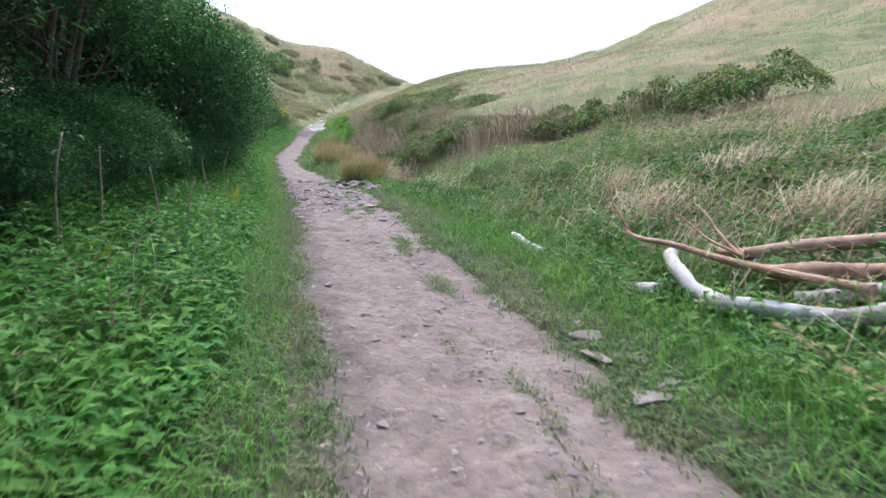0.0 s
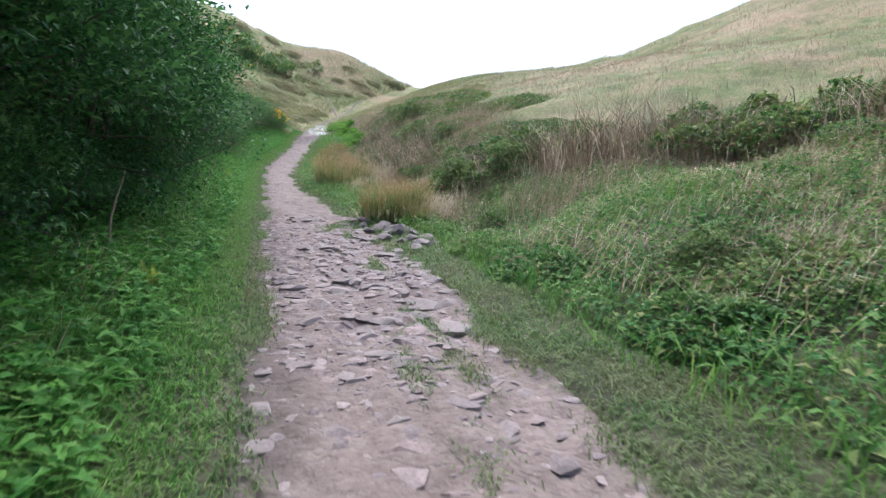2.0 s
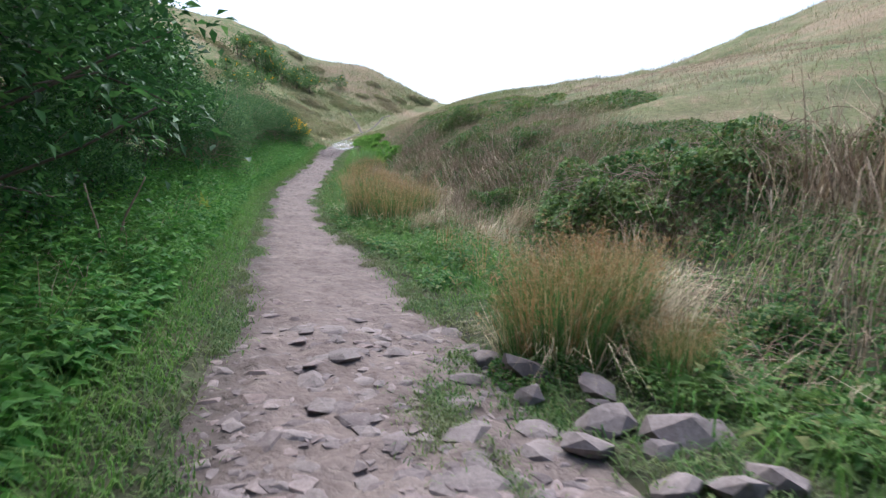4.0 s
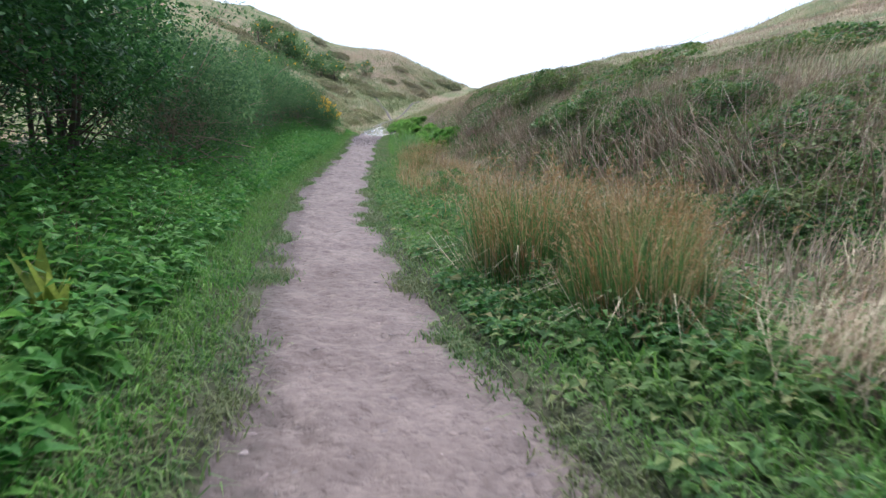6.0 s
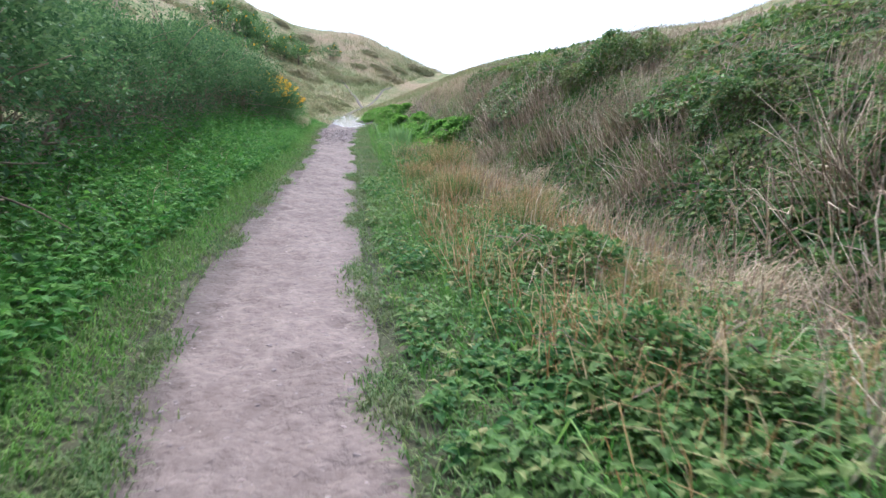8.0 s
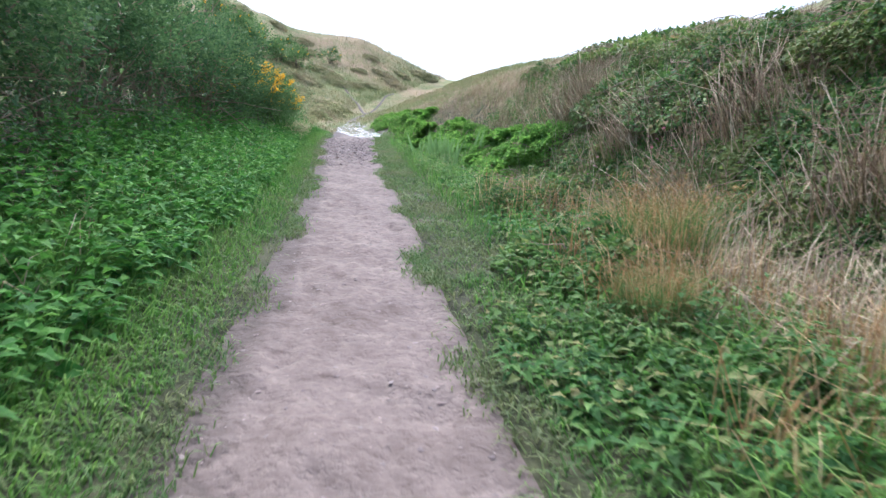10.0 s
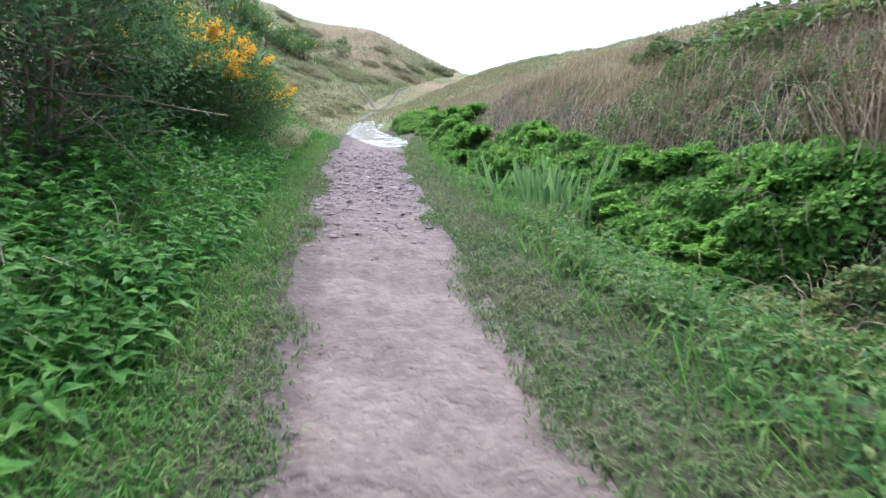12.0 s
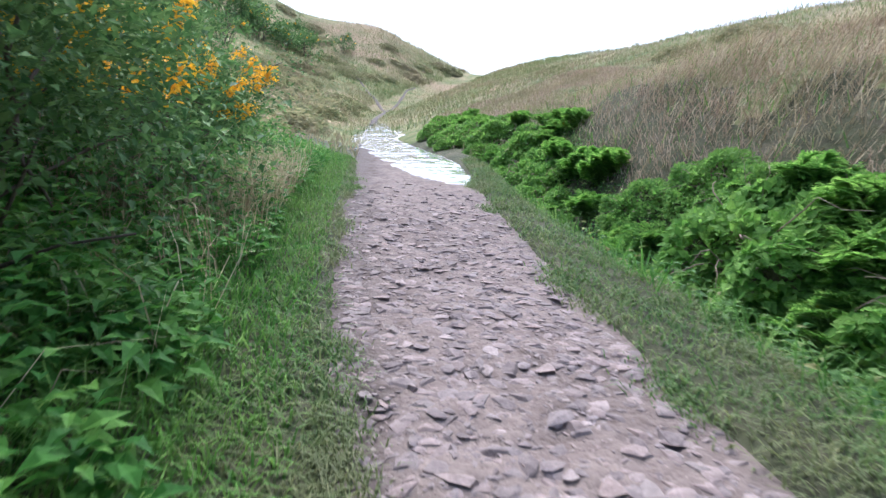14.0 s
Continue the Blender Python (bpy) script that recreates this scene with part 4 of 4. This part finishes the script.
keep = waves(x, y, 2.1, 52) + 0.12 * (d - 2.5) - 0.9 * step(33, 35, y) * (d < 2.4) > r2.uniform(-0.5, 0.9, len(x))
x, y, d = x[keep], y[keep], d[keep]
stuff("dead_stems", blades(r2, on_land(x, y, 0.0), r2.uniform(0.25, 0.75, len(x)), 0.0075, r2.uniform(0.1, 0.9, len(x)), 0.6, r2.normal(-0.2, 1.1, len(x))), M_STALK, "pinkish brown dead stems standing on the bank", "dead stems")
x, y, d = scatter(r2, 15000, 15, 34, 0.55, 2.0, 1)
keep = waves(x, y, 1.7, 53) + 0.3 * (d - 0.9) + 0.35 * step(23, 26, y) * (1 - step(30, 32, y)) - 0.35 * (1 - step(23, 25, y)) > r2.uniform(-0.1, 1.0, len(x))
x, y, d = x[keep], y[keep], d[keep]
stuff("dry_grass", blades(r2, on_land(x, y), r2.uniform(0.2, 0.58, len(x)), 0.006, r2.uniform(0.15, 1.2, len(x)), 0.7), M_RUSH_DRY, "russet dry grass standing among the weeds", "grass")
xl, yl, dl = scatter(r2, 4200, 0, 47, 0.7, 2.3, -1)
stuff("dead_stems", blades(r2, on_land(xl, yl), r2.uniform(0.15, 0.5, len(xl)), 0.006, r2.uniform(0.3, 1.6, len(xl)), 0.7), M_STALK, "thin dead stems among the weeds below the hedge", "dead stems")
yl = r2.normal(44.4, 1.0, 2200)
xl = left_edge(yl) - 0.45 - np.abs(r2.normal(0, 0.35, 2200))
stuff("dry_grass", blades(r2, on_land(xl, yl), r2.uniform(0.2, 0.55, len(xl)), 0.007, r2.uniform(0.2, 1.0, len(xl)), 0.8), M_DRY, "tall straw-coloured grass beside the gorse", "grass")
x, y = r2.uniform(3.8, 30, 60000), r2.uniform(30, 110, 60000)
keep = (x > axis_x(y) + 3.2) & (waves(x, y, 9, 47) + 0.25 > r2.uniform(-0.8, 0.5, len(x)))
x, y = x[keep], y[keep]
xn, yn = r2.uniform(3.5, 11, 110000), r2.uniform(34, 64, 110000)
keep = (yn > 37) & (xn > axis_x(yn) + 2.9) & (waves(xn, yn, 3.5, 48) + 0.4 > r2.uniform(-0.8, 0.5, len(xn)))
x, y = np.concatenate([x, xn[keep]]), np.concatenate([y, yn[keep]])
xn, yn = r2.uniform(8.5, 50, 64000), r2.uniform(-2, 75, 64000)
keep = waves(xn, yn, 11, 49) + 0.1 > r2.uniform(-0.7, 0.7, len(xn))
big = blades(r2, on_land(xn[keep], yn[keep], -0.02), r2.uniform(0.12, 0.32, int(keep.sum())), 0.02, r2.uniform(0.5, 2.0, int(keep.sum())), 0.8)
stuff("heath", big, M_HEATH, "patches of withered pinkish grass high on the hillside", "heath")
stuff("heath", blades(r2, on_land(x, y, -0.02), r2.uniform(0.07, 0.22, len(x)), 0.012, r2.uniform(0.3, 1.5, len(x)), 0.7), M_HEATH, "pinkish brown withered heath on the hillside", "heath")
x, y, d = scatter(r2, 56000, -1.5, 52, 0.9, 7.0, 1)
keep = waves(x, y, 3.2, 44) + 0.25 * (d - 2.5) - 0.6 * step(16, 19, y) * (1 - step(28, 31, y)) - 0.9 * step(32, 34, y) * (d < 2.4) > r2.uniform(-0.6, 0.9, len(x))
x, y = x[keep], y[keep]
stuff("dry_grass", blades(r2, on_land(x, y), r2.uniform(0.2, 0.5, len(x)), 0.008, r2.uniform(0.5, 1.8, len(x)), 1.0, r2.normal(-0.4, 0.7, len(x))), M_DRY, "dry straw-coloured grass leaning over the bank", "grass")


def hill(r, n, side):
    y = -4 + 155 * r.random(n) ** 1.15
    d = 4.0 * np.exp(r.uniform(0, 2.9, n))
    near = 1 - step(46, 62, y)
    x = (left_edge(y) * near + axis_x(y) * (1 - near) - d + 1.5) if side < 0 else (right_edge(y) * near + axis_x(y) * (1 - near) + d - 1)
    keep = clear(x, y) & ((side < 0) | (y < 27) | (x > 22) | (r.random(n) < 0.15))
    x, y = x[keep], y[keep]
    n = len(x)
    size = np.clip(np.hypot(x, y - 20) / 25, 0.6, 4)
    return blades(r, on_land(x, y, -0.03), r.uniform(0.18, 0.42, n) * np.sqrt(size), 0.014 * size, r.uniform(0.3, 1.0, n), 0.8)


r3 = np.random.default_rng(103)
stuff("hill_grass", hill(r3, 70000, 1), M_HILL, "long green and tan grass on the open hillside", "grass")
stuff("hill_grass", hill(r3, 50000, -1), M_HILL, "long green and tan grass on the steep hillside", "grass")
x, y = r3.uniform(-6, 22, 42000), r3.uniform(50, 140, 42000)
keep = clear(x, y)
x, y = x[keep], y[keep]
stuff("hill_grass", blades(r3, on_land(x, y, -0.03), r3.uniform(0.15, 0.38, len(x)), 0.03, r3.uniform(0.3, 1.0, len(x)), 0.8), M_HILL, "long tan grass at the head of the valley", "grass")

far = mound("hill_shrub", "low dark scrub bush on the far hillside", 57, 0.55, 1.35, 1700, 0.13, "scrub on the hillsides", 6, M_SCRUB)
far.matrix_basis = lay(far, -3.9, 95, 0, 1.5)
far_gorse = shrub("hill_gorse", "far gorse bush in yellow flower on the hillside", 58, 1.2, 1.0, 1200, 0.12, M_GORSE, "gorse", "gorse on the hillside", 0.0, 500, 8)
far_gorse.matrix_basis = put(far_gorse, -7.2, 112, 0, 1.6)
r4 = np.random.default_rng(104)
for k in range(30):
    y = r4.uniform(50, 138)
    x = axis_x(y) - 4 - r4.exponential(9)
    copy_thing(far, lay(far, float(x), y, r4.uniform(0, 360), r4.uniform(0.6, 1.3)))
for k in range(70):
    y = r4.uniform(48, 100)
    copy_thing(far, lay(far, float(axis_x(y)) - 2.6 - r4.exponential(5), y, r4.uniform(0, 360), r4.uniform(0.5, 1.1)))
for k in range(12):
    y = r4.uniform(118, 138)
    copy_thing(far, lay(far, float(axis_x(y)) - r4.uniform(0.5, 42), y, r4.uniform(0, 360), r4.uniform(0.6, 1.5)))
for k in range(26):
    y = r4.uniform(18, 60)
    copy_thing(far, lay(far, -5 - r4.exponential(5), y, r4.uniform(0, 360), r4.uniform(0.6, 1.2)))
for k in range(9):
    y = r4.uniform(40, 125)
    copy_thing(far, lay(far, float(axis_x(y)) + 8 + r4.exponential(12), y, r4.uniform(0, 360), r4.uniform(0.4, 0.7)))
for x, y, size in ((-6.0, 111, 1.5), (-7.4, 114, 1.7), (-9.2, 112, 1.6), (-10.8, 116, 1.8), (-4.4, 119, 1.2), (4.0, 126, 1.1), (-12.6, 114, 1.7)):
    copy_thing(far_gorse, put(far_gorse, x, y, x * 80, size))
for k in range(8):
    y = r4.uniform(75, 125)
    copy_thing(far_gorse, put(far_gorse, float(axis_x(y)) - 12 - r4.exponential(7), y, r4.uniform(0, 360), r4.uniform(0.9, 1.7)))

# ---- driftwood by the path ----


def log(name, label, pts, r0, r1_, material, seed, sides=9, category="log", group="driftwood beside the path"):
    """A weathered bough: a bent, knotty, tapering length of wood."""
    r = np.random.default_rng(seed)
    p = np.array(pts, float)
    s = np.linspace(0, len(p) - 1, 6 * len(p))
    q = np.stack([np.interp(s, np.arange(len(p)), p[:, k]) for k in range(3)], 1)
    q[1:-1] = (q[:-2] + q[1:-1] * 2 + q[2:]) / 4
    q[:, 2] += land(q[:, 0], q[:, 1])
    q += 0.012 * np.sin(np.arange(len(q))[:, None] * [0.31, 0.37, 0.43] + seed)
    v, f = tube(q, np.linspace(r0, r1_, len(q)) * (1 + 0.07 * np.sin(np.arange(len(q)) * 0.55 + seed)), sides)
    v = v + r.normal(0, r0 * 0.04, v.shape)
    return tagged(new(name, mesh_of(name, v, f, material)), label, category, group)


log("driftwood_log", "bleached white driftwood branch lying in grass", [(2.0, 5.25, 0.07), (2.03, 4.95, 0.08), (2.08, 4.65, 0.03)], 0.028, 0.04, M_DRIFT, 1)
log("driftwood_log", "long bleached grey log half sunk in grass", [(2.1, 4.45, 0.05), (2.11, 4.1, 0.0), (2.13, 3.7, -0.01), (2.14, 3.4, 0.05), (2.17, 3.12, 0.07)], 0.03, 0.05, M_DRIFT, 2)
log("driftwood_log", "thick curved white driftwood log", [(2.36, 3.3, 0.2), (2.3, 3.14, 0.17), (2.24, 2.92, 0.1), (2.26, 2.65, 0.08), (2.36, 2.4, 0.08), (2.52, 2.18, 0.09), (2.72, 2.0, 0.1)], 0.044, 0.052, M_DRIFT, 3, 11)
log("driftwood_log", "pale weathered log with bark stripped off", [(2.6, 3.15, 0.16), (2.82, 2.9, 0.17), (3.1, 2.65, 0.16), (3.45, 2.4, 0.16)], 0.035, 0.05, M_BROWNWOOD, 4)
log("driftwood_log", "rough brown log with a broken end", [(2.58, 2.75, 0.16), (2.75, 2.5, 0.16), (2.98, 2.25, 0.15), (3.2, 2.05, 0.14)], 0.05, 0.045, M_BROWNWOOD, 5)
log("driftwood_log", "pale split log lying under the pile", [(2.62, 2.55, 0.06), (2.85, 2.25, 0.07), (3.05, 1.98, 0.06)], 0.045, 0.04, M_DRIFT, 11)
log("driftwood_log", "grey brown pole lying in the grass", [(2.3, 2.35, 0.06), (2.22, 1.95, 0.06), (2.14, 1.5, 0.05)], 0.022, 0.028, M_BROWNWOOD, 6, 7)
log("dead_branch", "long dry brown branch lying over the logs", [(2.36, 3.95, 0.42), (2.36, 3.85, 0.3), (2.38, 3.6, 0.24), (2.45, 3.1, 0.2), (2.55, 2.6, 0.19), (2.7, 2.15, 0.16)], 0.01, 0.03, M_BROWNWOOD, 7, 7, "branch")
log("dead_branch", "thin dry upright branch above the logs", [(2.32, 4.1, 0.72), (2.34, 4.0, 0.5), (2.37, 3.8, 0.27)], 0.005, 0.012, M_BROWNWOOD, 8, 6, "branch")
log("dead_branch", "forked dry twig rising out of the logs", [(2.68, 3.5, 0.42), (2.6, 3.2, 0.3), (2.55, 2.85, 0.2)], 0.005, 0.014, M_BROWNWOOD, 12, 6, "branch")
log("dead_branch", "thin forked dry twig above the logs", [(2.5, 3.55, 0.4), (2.52, 3.2, 0.28), (2.55, 2.85, 0.2)], 0.004, 0.011, M_BROWNWOOD, 13, 6, "branch")
log("fallen_stalk", "long dry stalk leaning over the weeds", [(2.5, 24.0, 0.05), (3.0, 24.7, 0.4), (3.6, 25.4, 0.72)], 0.008, 0.004, M_CANE, 14, 5, "stalk", "fallen stalks across the bank")
log("fallen_stalk", "long dry stalk leaning over the bank", [(2.9, 24.6, 0.05), (3.25, 24.9, 0.35), (3.5, 25.2, 0.6)], 0.007, 0.004, M_CANE, 15, 5, "stalk", "fallen stalks across the bank")
for x, y, h, lean in ((-1.3, 4.3, 0.75, 0.05), (-1.05, 4.9, 0.6, -0.04), (-0.9, 5.2, 0.5, 0.06), (-1.4, 3.8, 0.8, 0.1), (-1.05, 7.6, 0.6, -0.06), (-1.2, 10.3, 0.7, 0.12), (-1.3, 15.6, 0.6, -0.1), (-1.35, 16.0, 0.7, 0.2)):
    log("bare_stem", "thin bare grey brown stem standing before the hedge", [(x, y, -0.03), (x + lean * 0.4, y, h * 0.5), (x + lean, y + 0.05, h)], 0.011, 0.006, M_CANE, int(y * 10), 6, "stem", "bare stems before the hedge")
log("fallen_stalk", "long dry fallen stalk across the bank", [(1.5, 22.6, 0.25), (2.4, 23.3, 0.45), (3.3, 24.3, 0.75)], 0.008, 0.005, M_CANE, 9, 5, "stalk", "fallen stalks across the bank")
log("fallen_stalk", "long dry fallen stalk across the weeds", [(1.3, 21.2, 0.1), (2.0, 21.6, 0.3), (2.9, 22.4, 0.5)], 0.006, 0.004, M_CANE, 10, 5, "stalk", "fallen stalks across the bank")

# ---- dock and campion plants ----
dock = thing("dock_plant", "dock plant with upright yellow-green leaves", "dock", "docks below the hedge")
M_DOCK = leaf_material("dock_leaves", [(0.0, (0.14, 0.24, 0.04)), (1.0, (0.3, 0.32, 0.05))])
rd = np.random.default_rng(12)
dock_leaf = mesh_of("leaf", *leaves(rd, np.array([[0, 0, 0.0]]), np.array([[0.25, 0, 1.0]]), 0.3, 0.075, 0.12, 0.2, True), M_DOCK)
for k in range(8):
    ob = new("leaf", dock_leaf)
    ob.parent = dock
    ob.matrix_basis = pose(0, 0, 0, 0, 0, k * 137) @ Matrix.Scale(rd.uniform(0.6, 1.05), 4)
dock.matrix_basis = put(dock, -0.72, 7.0, 0, 1.25, 0.04)
for x, y, s in ((-0.75, 9.6, 0.7), (-1.3, 19.3, 1.1), (-1.1, 3.6, 0.8)):
    copy_thing(dock, put(dock, x, y, x * 700, s))

campion = thing("campion_plant", "pink campion flowers on thin stems", "wildflower", "campions on the bank")
stems, heads = [], []
for k in range(6):
    e = np.array([rd.normal(0, 0.12), rd.normal(0, 0.12), rd.uniform(0.35, 0.6)])
    stems.append(tube(line((0, 0, -0.02), e, 5, rd, 0.01), np.linspace(0.004, 0.002, 5), 4))
    a = np.arange(5) * 1.257
    heads.append(leaves(rd, np.repeat(e[None], 5, 0), np.stack([np.cos(a), np.sin(a), 0.35 + 0 * a], 1), 0.022, 0.02, 0.1, 0.1))
part("stem_tuft", joined(stems), M_HERB, campion)["kind"] = "stuff"
for h in heads:
    part("flower", h, M_PINK, campion, "pink five-petalled flower")
campion.matrix_basis = put(campion, 3.2, 34.9, 0)
for x, y, s in ((3.6, 34.2, 1.0), (3.3, 27.6, 0.8), (2.9, 38.2, 0.8)):
    copy_thing(campion, put(campion, x, y, x * 500, s))

# ---- stones ----
chips = [stone_mesh(k, 12, 0.26) for k in range(8)]
rocks = [stone_mesh(20 + k, 26, 0.5) for k in range(6)]
rs = np.random.default_rng(201)
boulder_seat = thing("culvert_edge", "row of pale boulders edging the path above the ditch", "stone edging")
for x, y, s in ((1.1, 13.75, 0.16), (1.32, 13.5, 0.13), (1.18, 13.2, 0.14), (1.42, 13.05, 0.17), (1.36, 12.7, 0.12), (1.55, 12.75, 0.14), (1.62, 12.4, 0.19), (1.45, 12.3, 0.13), (1.75, 12.15, 0.15), (1.5, 11.95, 0.14), (1.28, 12.95, 0.08), (1.6, 13.1, 0.1), (1.25, 13.35, 0.07), (1.82, 12.5, 0.13), (1.0, 13.5, 0.09), (1.05, 13.05, 0.1), (1.2, 12.75, 0.09), (1.15, 12.45, 0.11), (1.3, 12.2, 0.1), (1.38, 11.7, 0.12), (0.95, 13.95, 0.1), (1.68, 11.7, 0.12)):
    ob = new("stone", rocks[int(rs.integers(0, 6))])
    ob.parent = boulder_seat
    ob.matrix_basis = pose(x, y, float(bend(y, _PY, _PZ)) + 0.01 - 0.25 * max(0, x - 1.5), rs.normal(0, 15), rs.normal(0, 15), rs.uniform(0, 360)) @ Matrix.Scale(s * 0.98, 4)
for x, y, s, tilt, turn in ((1.46, 2.68, 0.15, 4, 25), (1.36, 2.42, 0.13, 26, 80), (1.5, 2.36, 0.12, -24, 100), (1.45, 2.1, 0.15, 14, 150), (1.36, 2.98, 0.06, 5, 10), (1.5, 2.9, 0.07, 0, 60), (1.28, 2.2, 0.1, 8, 40), (1.33, 1.95, 0.13, 5, 200)):
    ob = new("loose_stone", chips[int(rs.integers(0, 8))])
    ob.matrix_basis = pose(x, y, float(land(x, y)) - 0.004, tilt * 0.7, tilt * 0.35, turn) @ Matrix.Diagonal((s, s, s * 0.7, 1))
    tagged(ob, "flat pale limestone slab half sunk in bare earth", "stone", "flat slabs by the logs")
for x, y, s in ((1.56, 4.42, 0.06), (0.93, 5.25, 0.12), (-0.55, 22.75, 0.06), (1.0, 21.9, 0.05), (-0.75, 23.6, 0.05)):
    ob = new("loose_stone", rocks[int(rs.integers(0, 6))])
    ob.matrix_basis = pose(x, y, float(land(x, y)) + s * 0.3, rs.normal(0, 8), rs.normal(0, 8), rs.uniform(0, 360)) @ Matrix.Scale(s, 4)
    tagged(ob, "loose pale limestone lying by the path", "stone", "loose stones by the path")


def on_path(y, s):
    l = left_edge(y)
    x = l + (right_edge(y) - l) * s
    return x, path_height(x, y, s)


spots = []
for k in range(235):
    spots.append((rs.uniform(7.6, 14.8), np.clip(rs.normal(0.55, 0.28), 0.06, 0.98), 0.045 + 0.11 * rs.random() ** 1.5, True))
spots = [(y, s, size * (0.55 if y < 9 or s < 0.15 else 1.0), big) for y, s, size, big in spots]
for k in range(65):
    spots.append((rs.normal(41.6, 1.5), rs.uniform(0.05, 0.98), 0.035 + 0.06 * rs.random() ** 1.5, False))
for y, s, size, big in spots:
    x, z = on_path(y, s)
    ob = new("stone", rocks[int(rs.integers(0, 6))] if big else chips[int(rs.integers(0, 8))])
    ob.parent = path_ob
    ob.matrix_basis = pose(x, y, z - size * (0.11 if big else 0.13), rs.normal(0, 4), rs.normal(0, 4), rs.uniform(0, 360)) @ Matrix.Diagonal((size, size, size * (0.72 if big else 0.9), 1))


def rubble(n, y0, y1, small, large, power, lo=0.02, hi=0.98):
    """Many chips joined into one layer."""
    base = []
    for me in chips:
        v = np.array([p.co[:] for p in me.vertices])
        f = np.array([p.vertices[:] for p in me.polygons])
        base.append((v, f))
    soups = []
    y, s = rs.triangular(y0, (y0 + y1) / 2, y1, n), rs.uniform(lo, hi, n)
    x, z = on_path(y, s)
    size = small + (large - small) * rs.random(n) ** power
    a = rs.uniform(0, 6.28, n)
    for k in range(n):
        v, f = base[k % 8]
        c, t = math.cos(a[k]), math.sin(a[k])
        q = np.stack([v[:, 0] * c - v[:, 1] * t, v[:, 0] * t + v[:, 1] * c, v[:, 2]], 1) * size[k]
        soups.append((q + [x[k], y[k], z[k] - size[k] * 0.125], f))
    return joined(soups)


M_CHIPS = rough_material("path_chips", [(0.3, (0.135, 0.11, 0.1)), (0.7, (0.235, 0.197, 0.182))], 14, 0.85, 0.4, 0.006, 0.0, 70, 0.75)
layer = joined([rubble(420, -1, 8.5, 0.015, 0.06, 2.2), rubble(240, 0.5, 14, 0.02, 0.055, 2.0, 0.6, 1.05), rubble(5200, 37.6, 47.0, 0.012, 0.08, 2.4), rubble(3800, 37.0, 47.4, 0.008, 0.03, 2.0), rubble(2200, -1, 8.5, 0.006, 0.035, 3.0), rubble(2600, 7.5, 15.4, 0.01, 0.075, 2.2), rubble(900, 6.5, 15.6, 0.04, 0.115, 1.5, 0.1, 0.95), rubble(3600, 12, 42, 0.005, 0.026, 3.0)])
part("gravel", layer, M_CHIPS, path_ob, "", False)["kind"] = "stuff"
